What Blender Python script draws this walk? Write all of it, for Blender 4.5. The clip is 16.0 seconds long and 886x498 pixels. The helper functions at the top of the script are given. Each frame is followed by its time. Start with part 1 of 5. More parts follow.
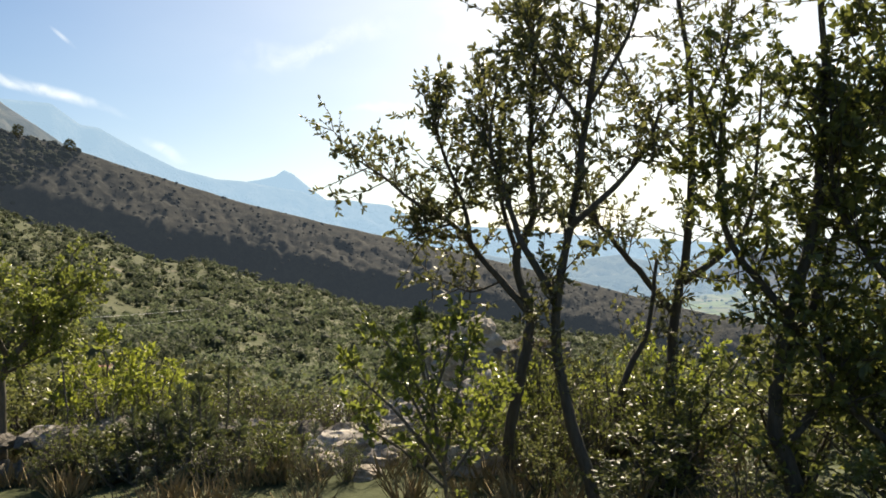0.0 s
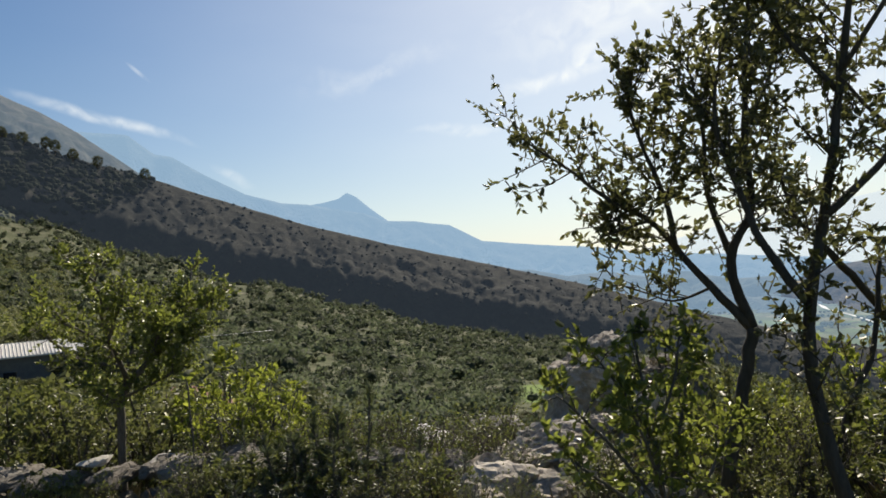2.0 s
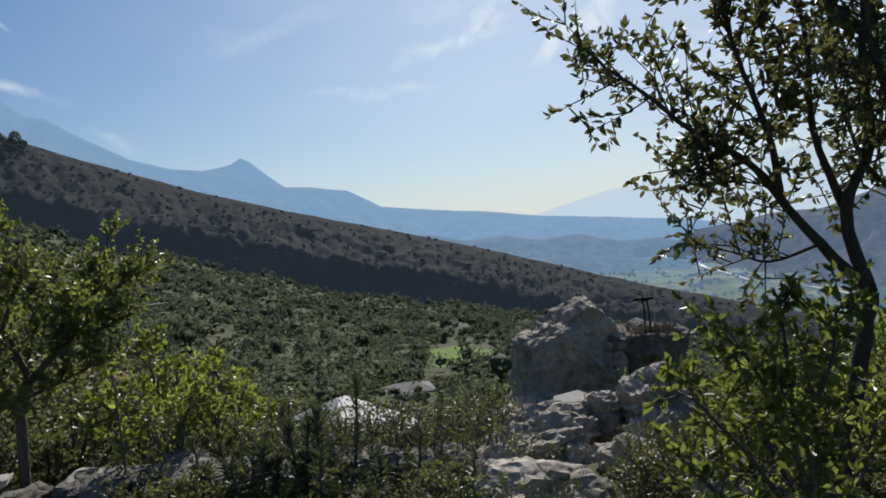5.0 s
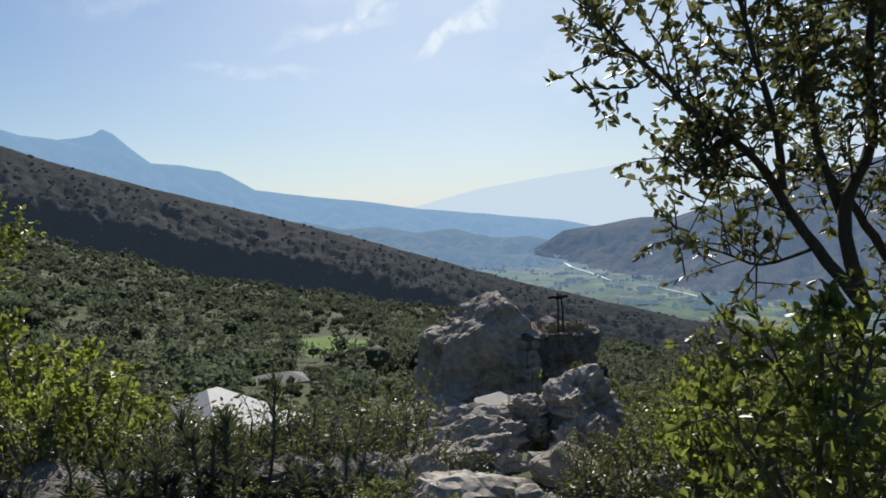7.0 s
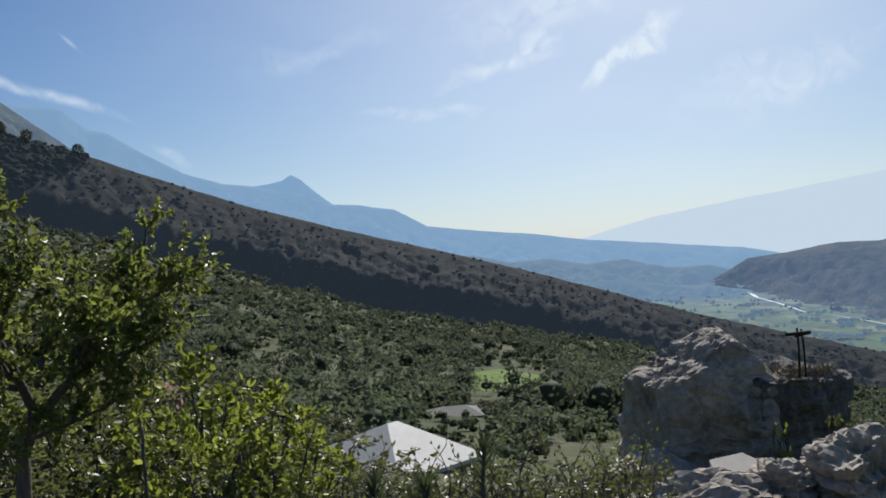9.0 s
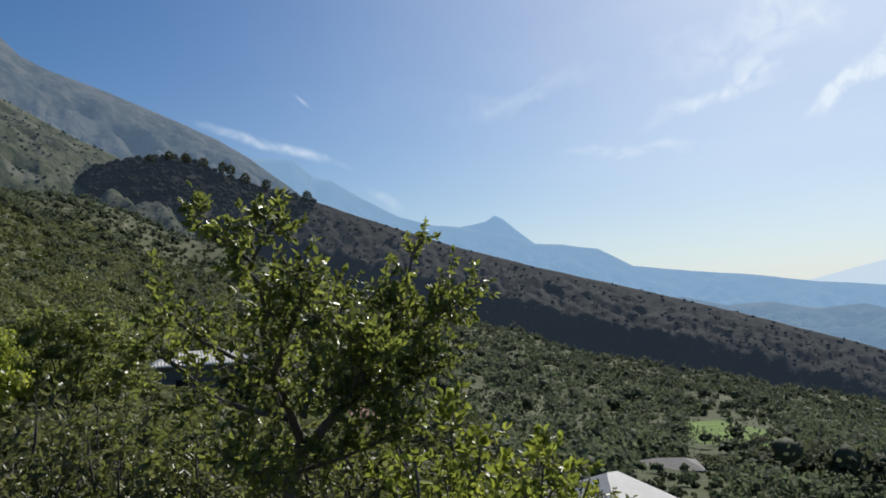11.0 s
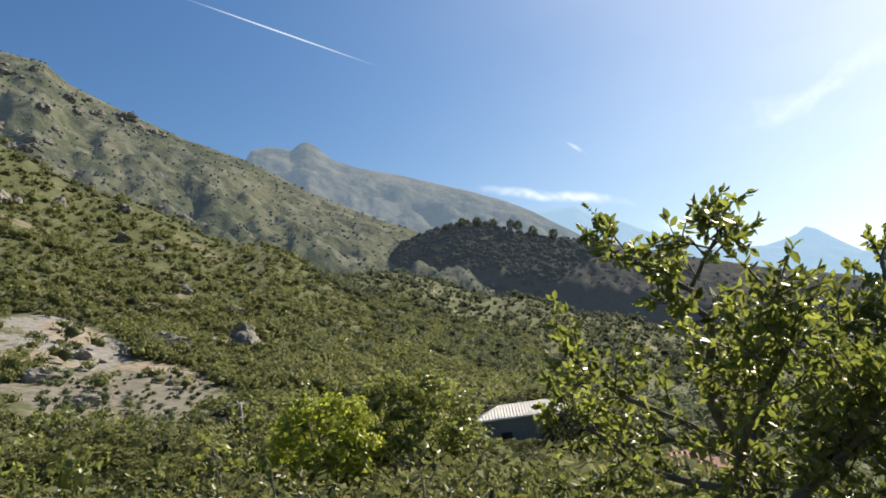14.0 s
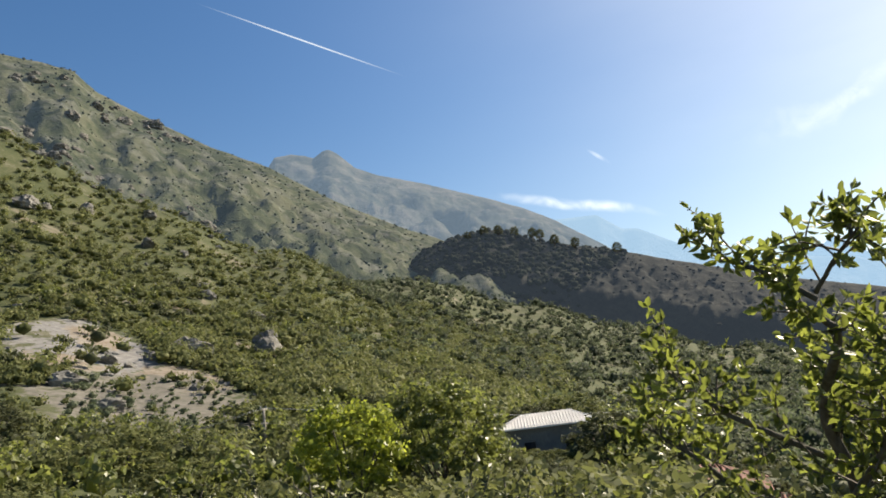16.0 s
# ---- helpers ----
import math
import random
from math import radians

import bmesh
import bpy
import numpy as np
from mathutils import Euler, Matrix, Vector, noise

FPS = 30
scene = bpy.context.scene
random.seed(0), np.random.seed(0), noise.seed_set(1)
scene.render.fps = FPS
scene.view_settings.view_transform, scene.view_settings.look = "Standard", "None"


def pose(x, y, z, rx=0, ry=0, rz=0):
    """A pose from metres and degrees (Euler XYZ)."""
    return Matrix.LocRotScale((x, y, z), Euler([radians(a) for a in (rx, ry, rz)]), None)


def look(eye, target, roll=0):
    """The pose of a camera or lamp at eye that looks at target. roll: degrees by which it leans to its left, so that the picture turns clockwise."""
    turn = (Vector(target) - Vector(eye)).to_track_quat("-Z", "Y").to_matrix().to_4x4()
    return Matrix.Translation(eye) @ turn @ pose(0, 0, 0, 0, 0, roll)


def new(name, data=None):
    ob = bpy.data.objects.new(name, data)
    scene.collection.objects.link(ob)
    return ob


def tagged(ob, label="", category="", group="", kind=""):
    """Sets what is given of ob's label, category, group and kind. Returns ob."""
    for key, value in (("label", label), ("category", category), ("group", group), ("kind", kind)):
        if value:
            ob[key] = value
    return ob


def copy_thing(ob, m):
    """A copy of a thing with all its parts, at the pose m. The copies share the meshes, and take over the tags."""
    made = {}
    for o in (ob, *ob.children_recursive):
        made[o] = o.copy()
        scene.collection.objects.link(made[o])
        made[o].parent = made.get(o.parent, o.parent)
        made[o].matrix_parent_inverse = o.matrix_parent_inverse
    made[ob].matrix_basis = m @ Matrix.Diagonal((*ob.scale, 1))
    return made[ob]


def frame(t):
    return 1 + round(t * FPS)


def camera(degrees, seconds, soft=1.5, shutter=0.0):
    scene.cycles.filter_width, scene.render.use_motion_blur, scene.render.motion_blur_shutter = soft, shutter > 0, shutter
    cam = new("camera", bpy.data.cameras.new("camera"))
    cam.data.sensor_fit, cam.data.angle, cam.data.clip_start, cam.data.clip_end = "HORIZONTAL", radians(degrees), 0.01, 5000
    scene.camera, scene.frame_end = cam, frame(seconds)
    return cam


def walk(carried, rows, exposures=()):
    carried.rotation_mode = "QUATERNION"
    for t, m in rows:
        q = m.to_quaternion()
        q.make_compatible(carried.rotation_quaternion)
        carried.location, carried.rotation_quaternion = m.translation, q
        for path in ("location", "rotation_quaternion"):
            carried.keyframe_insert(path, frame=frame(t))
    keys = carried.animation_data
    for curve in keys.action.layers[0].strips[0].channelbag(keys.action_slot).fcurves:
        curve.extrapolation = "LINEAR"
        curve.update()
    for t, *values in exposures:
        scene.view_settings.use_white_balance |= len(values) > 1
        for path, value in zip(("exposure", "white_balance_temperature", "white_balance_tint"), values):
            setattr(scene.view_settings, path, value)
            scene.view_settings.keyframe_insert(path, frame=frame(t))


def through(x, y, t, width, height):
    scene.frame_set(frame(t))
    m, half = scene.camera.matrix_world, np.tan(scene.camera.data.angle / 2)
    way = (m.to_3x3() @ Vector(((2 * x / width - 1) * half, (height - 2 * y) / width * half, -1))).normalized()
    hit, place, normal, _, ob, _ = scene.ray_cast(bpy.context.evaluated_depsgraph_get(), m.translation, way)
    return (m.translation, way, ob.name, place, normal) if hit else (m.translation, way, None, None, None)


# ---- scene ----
EXPO = ((0.0, 0.58, 7750, 10), (1.5, 0.12, 7150, 10), (3.0, -0.12, 6650, 10), (3.5, -0.36, 6300, 10), (4.0, -0.42, 6180, 10), (4.6, -0.36, 6150, 10), (7.5, -0.18, 6200, 10), (8.5, -0.25, 6100, 10), (11.0, -0.2, 6150, 10), (12.0, 0.12, 6550, 10), (13.0, 0.5, 7050, 10), (13.5, 0.43, 7000, 10), (14.5, 0.76, 7400, 10), (16.0, 0.6, 7250, 10))
cam = camera(64.18, 16.0, soft=1.7)
walk(cam, [
    (0.0, pose(0.000, 0.000, 1.629, 90.60, 3.40, 0.03)),
    (0.5, pose(-0.283, 0.137, 1.636, 91.20, 3.21, -0.91)),
    (1.0, pose(-0.492, 0.330, 1.617, 91.76, 3.69, 0.03)),
    (1.5, pose(-0.636, 0.543, 1.584, 92.60, 4.23, 5.82)),
    (2.0, pose(-0.821, 0.688, 1.595, 92.50, 4.28, 5.04)),
    (2.5, pose(-1.037, 0.841, 1.591, 92.64, 4.21, 4.61)),
    (3.0, pose(-1.162, 1.044, 1.595, 92.83, 4.27, 4.86)),
    (3.5, pose(-1.297, 1.215, 1.590, 93.61, 4.71, 4.20)),
    (4.0, pose(-1.523, 1.359, 1.598, 93.52, 5.19, 2.15)),
    (4.5, pose(-1.590, 1.522, 1.603, 92.67, 6.05, 1.01)),
    (5.0, pose(-1.585, 1.749, 1.626, 89.05, 5.21, -3.10)),
    (7.5, pose(-2.007, 2.558, 1.605, 87.65, 2.12, -13.41)),
    (8.0, pose(-2.040, 2.810, 1.578, 87.83, 3.43, -10.44)),
    (8.5, pose(-2.048, 3.009, 1.579, 89.46, 3.87, -4.72)),
    (11.0, pose(-2.595, 3.678, 1.550, 95.03, 2.43, 16.81)),
    (11.5, pose(-2.771, 3.671, 1.561, 96.49, 3.28, 21.71)),
    (12.0, pose(-2.927, 3.778, 1.551, 95.14, 4.87, 29.10)),
    (12.5, pose(-3.042, 3.904, 1.569, 95.64, 5.35, 37.54)),
    (13.0, pose(-3.205, 4.023, 1.593, 98.05, 5.40, 38.22)),
    (13.5, pose(-3.343, 4.029, 1.617, 99.68, 6.84, 36.54)),
    (14.0, pose(-3.423, 4.087, 1.609, 100.76, 7.73, 41.12)),
    (14.5, pose(-3.480, 4.126, 1.619, 101.28, 8.06, 46.45)),
    (15.0, pose(-3.565, 4.114, 1.623, 100.94, 7.96, 46.69)),
    (15.5, pose(-3.660, 4.059, 1.635, 101.19, 7.39, 44.96)),
    (16.0, pose(-3.733, 4.089, 1.655, 101.60, 7.02, 42.71)),
], exposures=EXPO)
# ---- sky, sun ----
SUN_AZ, SUN_EL = 12.0, 38.0          # degrees to the right of +y, above the horizon
CX, CY, EYE = -2.5, 3.6, 1.6         # middle of the walk


def aim(az, el):
    """Unit vector; az in degrees to the left of +y."""
    a, e = radians(az), radians(el)
    return Vector((-math.sin(a) * math.cos(e), math.cos(a) * math.cos(e), math.sin(e)))


def place(az, r, z=0.0):
    a = radians(az)
    return (CX - math.sin(a) * r, CY + math.cos(a) * r, z)


sun_data = bpy.data.lights.new("sun", "SUN")
sun_data.energy, sun_data.angle, sun_data.color = 6.3, radians(0.6), (1.0, 0.93, 0.82)
sun = new("sun", sun_data)
sun.matrix_world = look(aim(-SUN_AZ, SUN_EL) * 50, (0, 0, 0))

world = bpy.data.worlds.new("sky")
scene.world = world
world.use_nodes = True
wn, wl = world.node_tree.nodes, world.node_tree.links
wn.clear()


def wnode(kind, **kw):
    n = wn.new(kind)
    for k, v in kw.items():
        setattr(n, k, v)
    return n


def wmath(op, a, b=None, clamp=False):
    n = wnode("ShaderNodeMath", operation=op, use_clamp=clamp)
    for i, v in enumerate((a, b)):
        if v is None:
            continue
        if isinstance(v, (int, float)):
            n.inputs[i].default_value = v
        else:
            wl.new(v, n.inputs[i])
    return n.outputs[0]


sky = wnode("ShaderNodeTexSky", sky_type="NISHITA", sun_disc=False)
sky.sun_elevation, sky.sun_rotation = radians(SUN_EL), radians(SUN_AZ)
sky.air_density, sky.dust_density, sky.ozone_density, sky.altitude = 1.15, 0.7, 3.5, 300
coords = wnode("ShaderNodeTexCoord")
direction = coords.outputs["Generated"]
wob = wnode("ShaderNodeTexNoise")
wob.inputs["Scale"].default_value, wob.inputs["Detail"].default_value = 14.0, 5.0
wl.new(direction, wob.inputs["Vector"])


fray = wnode("ShaderNodeTexNoise")
fray.inputs["Scale"].default_value, fray.inputs["Detail"].default_value, fray.inputs["Distortion"].default_value = 26.0, 6.0, 1.5
wl.new(direction, fray.inputs["Vector"])
fray = wmath("MULTIPLY", wmath("SUBTRACT", fray.outputs["Fac"], 0.28), 2.6, True)


def wisp(az, el, half_len, half_wid, lean, weight, rough=1.0):
    """A streak of cirrus about az, el (degrees); lean: its rise to the right."""
    c = aim(az, el)
    right = Vector((c.y, -c.x, 0)).normalized()
    up = right.cross(c)
    u = right * math.cos(radians(lean)) + up * math.sin(radians(lean))
    v = up * math.cos(radians(lean)) - right * math.sin(radians(lean))
    vals = []
    for vec, half in ((u, half_len), (v, half_wid)):
        d = wnode("ShaderNodeVectorMath", operation="DOT_PRODUCT")
        wl.new(direction, d.inputs[0])
        d.inputs[1].default_value = vec
        vals.append((d.outputs["Value"], math.sin(radians(half))))
    n = wmath("MULTIPLY", wmath("SUBTRACT", wob.outputs["Fac"], 0.5), 3.4 * rough * vals[1][1])
    vv = wmath("DIVIDE", wmath("ADD", vals[1][0], n), vals[1][1])
    uu = wmath("DIVIDE", vals[0][0], vals[0][1])
    r2 = wmath("ADD", wmath("MULTIPLY", uu, uu), wmath("MULTIPLY", vv, vv))
    m = wmath("SUBTRACT", 1.0, r2, True)
    ahead = wnode("ShaderNodeVectorMath", operation="DOT_PRODUCT")
    wl.new(direction, ahead.inputs[0])
    ahead.inputs[1].default_value = c
    m = wmath("MULTIPLY", m, wmath("GREATER_THAN", ahead.outputs["Value"], 0.0))
    return wmath("MULTIPLY", wmath("MULTIPLY", wmath("MULTIPLY", m, m), weight), fray if rough > 0.2 else 1.0)


streaks = [
    wisp(30, 13.6, 7.5, 0.6, -16, 0.62, 0.5), wisp(21, 9.2, 2.2, 0.6, -38, 0.3), wisp(27.5, 16.9, 1.2, 0.22, -42, 0.35, 0.3),
    wisp(-5, 15.2, 6.5, 1.1, 14, 0.5), wisp(-8.0, 17.2, 2.6, 1.2, 30, 0.8), wisp(-13.5, 14.0, 3.0, 1.0, 34, 0.9), wisp(-16.5, 16.0, 3.6, 1.3, 30, 0.7),
    wisp(1, 12.0, 7.0, 0.7, 0, 0.35), wisp(-12, 21, 14, 2.6, 18, 0.35), wisp(-26, 12, 10, 2.2, 10, 0.3), wisp(9, 17, 8, 1.4, 8, 0.25),
    wisp(51, 28.7, 8.6, 0.085, -21.5, 0.6, 0.12),
]
total = streaks[0]
for s in streaks[1:]:
    total = wmath("ADD", total, s)
# thin veil that thickens to the sun
veil = wnode("ShaderNodeTexNoise")
veil.inputs["Scale"].default_value, veil.inputs["Detail"].default_value = 2.5, 6.0
stretch = wnode("ShaderNodeMapping")
stretch.inputs["Scale"].default_value = (1.0, 1.0, 3.5)
wl.new(direction, stretch.inputs["Vector"])
wl.new(stretch.outputs[0], veil.inputs["Vector"])
near_sun = wnode("ShaderNodeVectorMath", operation="DOT_PRODUCT")
wl.new(direction, near_sun.inputs[0])
near_sun.inputs[1].default_value = aim(-SUN_AZ - 8, 26)
glow = wmath("POWER", wmath("MAXIMUM", near_sun.outputs["Value"], 0.0), 5.6)
thin = wmath("MULTIPLY", glow, wmath("MULTIPLY_ADD", veil.outputs["Fac"], 0.9), True)
total = wmath("MINIMUM", wmath("ADD", total, wmath("MULTIPLY", thin, 0.55)), 0.95)
mix = wnode("ShaderNodeMix", data_type="RGBA")
wl.new(total, mix.inputs["Factor"])
tone = wnode("ShaderNodeHueSaturation")
tone.inputs["Saturation"].default_value, tone.inputs["Hue"].default_value = 1.24, 0.504
wl.new(sky.outputs[0], tone.inputs["Color"])
# milky air low over the horizon
parts = wnode("ShaderNodeSeparateXYZ")
wl.new(direction, parts.inputs[0])
low = wmath("POWER", wmath("SUBTRACT", 1.0, wmath("ABSOLUTE", parts.outputs["Z"])), 9.0)
milk = wnode("ShaderNodeMix", data_type="RGBA")
wl.new(wmath("MULTIPLY", low, 0.62), milk.inputs["Factor"])
wl.new(tone.outputs[0], milk.inputs["A"])
milk.inputs["B"].default_value = (7.6, 9.0, 10.2, 1)
wl.new(milk.outputs["Result"], mix.inputs["A"])
mix.inputs["B"].default_value = (10.5, 11.3, 11.9, 1)
bg = wnode("ShaderNodeBackground")
bg.inputs["Strength"].default_value = 0.088
wl.new(mix.outputs["Result"], bg.inputs["Color"])
wl.new(bg.outputs[0], wnode("ShaderNodeOutputWorld").inputs["Surface"])
# ---- materials ----
class Nodes:
    """A small builder for node materials."""

    def __init__(self, name):
        self.mat = bpy.data.materials.new(name)
        self.mat.use_nodes = True
        self.nodes, self.links = self.mat.node_tree.nodes, self.mat.node_tree.links
        self.nodes.clear()
        self.out = self.nodes.new("ShaderNodeOutputMaterial")
        self.pos = self.nodes.new("ShaderNodeNewGeometry").outputs["Position"]

    def put(self, socket, v):
        if isinstance(v, (int, float)):
            socket.default_value = v
        elif isinstance(v, (tuple, list)):
            socket.default_value = (*v, 1) if len(v) == 3 and socket.type == "RGBA" else v
        else:
            self.links.new(v, socket)

    def noise(self, scale, detail=4.0, rough=0.55, vec=None, warp=0.0):
        n = self.nodes.new("ShaderNodeTexNoise")
        n.inputs["Scale"].default_value, n.inputs["Detail"].default_value = scale, detail
        n.inputs["Roughness"].default_value, n.inputs["Distortion"].default_value = rough, warp
        self.links.new(vec or self.pos, n.inputs["Vector"])
        return n.outputs["Fac"]

    def voronoi(self, scale, feature="F1", vec=None):
        n = self.nodes.new("ShaderNodeTexVoronoi")
        n.feature = feature
        n.inputs["Scale"].default_value = scale
        self.links.new(vec or self.pos, n.inputs["Vector"])
        return n.outputs["Distance"]

    def scaled(self, xyz):
        n = self.nodes.new("ShaderNodeMapping")
        n.inputs["Scale"].default_value = xyz
        self.links.new(self.pos, n.inputs["Vector"])
        return n.outputs[0]

    def island(self):
        return self.nodes.new("ShaderNodeNewGeometry").outputs["Random Per Island"]

    def chance(self):
        return self.nodes.new("ShaderNodeObjectInfo").outputs["Random"]

    def ramp(self, fac, *stops):
        n = self.nodes.new("ShaderNodeValToRGB")
        e = n.color_ramp.elements
        while len(e) < len(stops):
            e.new(0.5)
        for el, (p, c) in zip(e, stops):
            el.position, el.color = p, ((c, c, c, 1) if isinstance(c, (int, float)) else (*c, 1))
        self.links.new(fac, n.inputs[0])
        return n.outputs[0]

    def mix(self, fac, a, b, mode="MIX"):
        n = self.nodes.new("ShaderNodeMix")
        n.data_type, n.blend_type = "RGBA", mode
        self.put(n.inputs["Factor"], fac)
        self.put(n.inputs["A"], a)
        self.put(n.inputs["B"], b)
        return n.outputs["Result"]

    def math(self, op, a, b=0.0, clamp=False):
        n = self.nodes.new("ShaderNodeMath")
        n.operation, n.use_clamp = op, clamp
        self.put(n.inputs[0], a)
        self.put(n.inputs[1], b)
        return n.outputs[0]

    def bump(self, height, strength=0.4, distance=0.02):
        n = self.nodes.new("ShaderNodeBump")
        n.inputs["Strength"].default_value, n.inputs["Distance"].default_value = strength, distance
        self.links.new(height, n.inputs["Height"])
        return n.outputs[0]

    def surface(self, colour, rough=0.8, normal=None, specular=0.3, metal=0.0):
        n = self.nodes.new("ShaderNodeBsdfPrincipled")
        self.put(n.inputs["Base Color"], colour)
        self.put(n.inputs["Roughness"], rough)
        n.inputs["Specular IOR Level"].default_value, n.inputs["Metallic"].default_value = specular, metal
        if normal is not None:
            self.links.new(normal, n.inputs["Normal"])
        return n.outputs[0]

    def blend(self, fac, a, b):
        n = self.nodes.new("ShaderNodeMixShader")
        self.put(n.inputs[0], fac)
        self.links.new(a, n.inputs[1])
        self.links.new(b, n.inputs[2])
        return n.outputs[0]

    def done(self, shader):
        self.links.new(shader, self.out.inputs["Surface"])
        return self.mat


def leaf_material(name, dark, mid, light, through=0.35, size=1.2, rough=0.42, specular=0.5, sap=(0.22, 0.25, 0.04)):
    m = Nodes(name)
    fac = m.math("ADD", m.math("MULTIPLY", m.noise(size, 3), 0.55), m.math("MULTIPLY", m.island(), 0.5))
    col = m.ramp(fac, (0.22, dark), (0.52, mid), (0.85, light))
    body = m.surface(col, rough, specular=specular)
    t = m.nodes.new("ShaderNodeBsdfTranslucent")
    m.put(t.inputs["Color"], m.mix(0.35, col, sap, "ADD"))
    return m.done(m.blend(through, body, t.outputs[0]))


def bark_material(name, a, b):
    m = Nodes(name)
    v = m.scaled((6, 6, 1.6))
    n = m.noise(7, 6, 0.65, v)
    col = m.mix(m.noise(1.7, 3), m.ramp(n, (0.3, a), (0.7, b)), (0.075, 0.066, 0.052))
    return m.done(m.surface(col, 0.9, m.bump(n, 0.8, 0.012)))


def rock_material(name, dark, mid, light, scale=1.0, lichen=0.5):
    m = Nodes(name)
    big = m.noise(1.3 * scale, 6, 0.6, warp=0.6)
    fine = m.noise(14 * scale, 8, 0.7)
    crack = m.voronoi(3.2 * scale, "DISTANCE_TO_EDGE", m.scaled((1, 1, 1.8)))
    col = m.ramp(m.math("ADD", m.math("MULTIPLY", big, 0.6), m.math("MULTIPLY", fine, 0.4)), (0.32, dark), (0.5, mid), (0.68, light))
    col = m.mix(m.math("MULTIPLY", m.ramp(m.noise(4.5 * scale, 5, 0.7), (0.54, 0.0), (0.66, 1.0)), lichen), col, (0.10, 0.095, 0.075))
    col = m.mix(m.math("MULTIPLY", m.ramp(m.noise(9 * scale, 3), (0.6, 0.0), (0.7, 1.0)), lichen * 0.6), col, (0.42, 0.40, 0.34))
    h = m.math("ADD", m.math("MULTIPLY", fine, 0.5), m.math("MULTIPLY", m.ramp(crack, (0.0, 0.0), (0.05, 1.0)), 0.35))
    return m.done(m.surface(col, 0.93, m.bump(h, 0.9, 0.03), 0.2))


def plain_material(name, a, b, scale, rough=0.85, strength=0.3, distance=0.01, specular=0.3, metal=0.0):
    m = Nodes(name)
    n = m.noise(scale, 6, 0.65)
    col = m.mix(m.noise(scale * 0.13, 3), m.ramp(n, (0.3, a), (0.7, b)), tuple(0.75 * v for v in a))
    return m.done(m.surface(col, rough, m.bump(n, strength, distance), specular, metal))


def hazed_material(name, dark, mid, light, grain, haze, amount, rock=None):
    """Far slopes of a backdrop, with the haze of the air mixed in as emission."""
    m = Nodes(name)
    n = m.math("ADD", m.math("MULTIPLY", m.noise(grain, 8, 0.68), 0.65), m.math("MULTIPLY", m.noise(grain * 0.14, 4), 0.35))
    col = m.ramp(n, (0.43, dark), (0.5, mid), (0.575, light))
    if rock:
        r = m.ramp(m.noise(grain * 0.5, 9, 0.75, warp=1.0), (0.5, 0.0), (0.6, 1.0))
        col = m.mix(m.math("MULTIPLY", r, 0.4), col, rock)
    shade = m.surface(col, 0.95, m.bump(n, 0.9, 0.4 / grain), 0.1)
    # painted haze: a flat glow blended over the shaded slope
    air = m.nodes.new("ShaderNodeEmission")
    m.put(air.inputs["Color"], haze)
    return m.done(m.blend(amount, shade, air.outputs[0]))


M_OAK = leaf_material("leaf_tree", (0.046, 0.046, 0.025), (0.088, 0.086, 0.042), (0.165, 0.155, 0.066), 0.38, 2.2)
M_SAP = leaf_material("leaf_sapling", (0.048, 0.055, 0.02), (0.095, 0.108, 0.034), (0.18, 0.19, 0.055), 0.42, 2.5)
M_DARK = leaf_material("leaf_dark", (0.046, 0.052, 0.023), (0.102, 0.11, 0.045), (0.19, 0.19, 0.075), 0.42, 1.6, 0.45, 0.5)
M_LIME = leaf_material("leaf_lime", (0.08, 0.097, 0.02), (0.17, 0.2, 0.03), (0.30, 0.32, 0.048), 0.54, 1.5, 0.42, 0.5, (0.26, 0.3, 0.05))
M_LIME_TREE = leaf_material("leaf_lime_tree", (0.12, 0.145, 0.025), (0.23, 0.27, 0.038), (0.40, 0.42, 0.055), 0.58, 1.5, 0.42, 0.5, (0.3, 0.34, 0.05))
M_CROWN = leaf_material("leaf_crown", (0.075, 0.09, 0.027), (0.135, 0.155, 0.044), (0.23, 0.245, 0.07), 0.52, 1.0)
M_SPIKE = leaf_material("leaf_spike", (0.026, 0.036, 0.024), (0.045, 0.06, 0.038), (0.09, 0.11, 0.066), 0.25, 3.0)
M_FARLEAF = leaf_material("leaf_scrub", (0.074, 0.084, 0.031), (0.126, 0.139, 0.05), (0.205, 0.206, 0.08), 0.38, 0.12, 0.7, 0.2, (0.14, 0.15, 0.05))
M_HOLLOW = leaf_material("leaf_maquis", (0.056, 0.072, 0.041), (0.1, 0.124, 0.07), (0.17, 0.185, 0.115), 0.44, 0.12, 0.75, 0.2, (0.12, 0.15, 0.06))
M_HOLLOW_DARK = leaf_material("leaf_maquis_dark", (0.036, 0.045, 0.027), (0.068, 0.082, 0.048), (0.118, 0.128, 0.08), 0.4, 0.12, 0.75, 0.2, (0.08, 0.10, 0.045))
M_FARDARK = leaf_material("leaf_wood", (0.036, 0.043, 0.02), (0.074, 0.082, 0.036), (0.135, 0.138, 0.062), 0.3, 0.10, 0.7, 0.2, (0.08, 0.09, 0.04))
# ridge crowns: the slope's shade sits in the base colours, haze in emission
M_RIDGE_SHADED = hazed_material("ridge_crowns_shaded", (0.012, 0.013, 0.008), (0.019, 0.018, 0.011), (0.031, 0.027, 0.017), 0.11, (0.22, 0.30, 0.42), 0.085)
# knoll crowns: dark evergreens with a little haze emission
M_KNOLL = hazed_material("knoll_crowns_hazed", (0.011, 0.015, 0.008), (0.019, 0.024, 0.012), (0.032, 0.036, 0.018), 0.11, (0.22, 0.30, 0.42), 0.07)
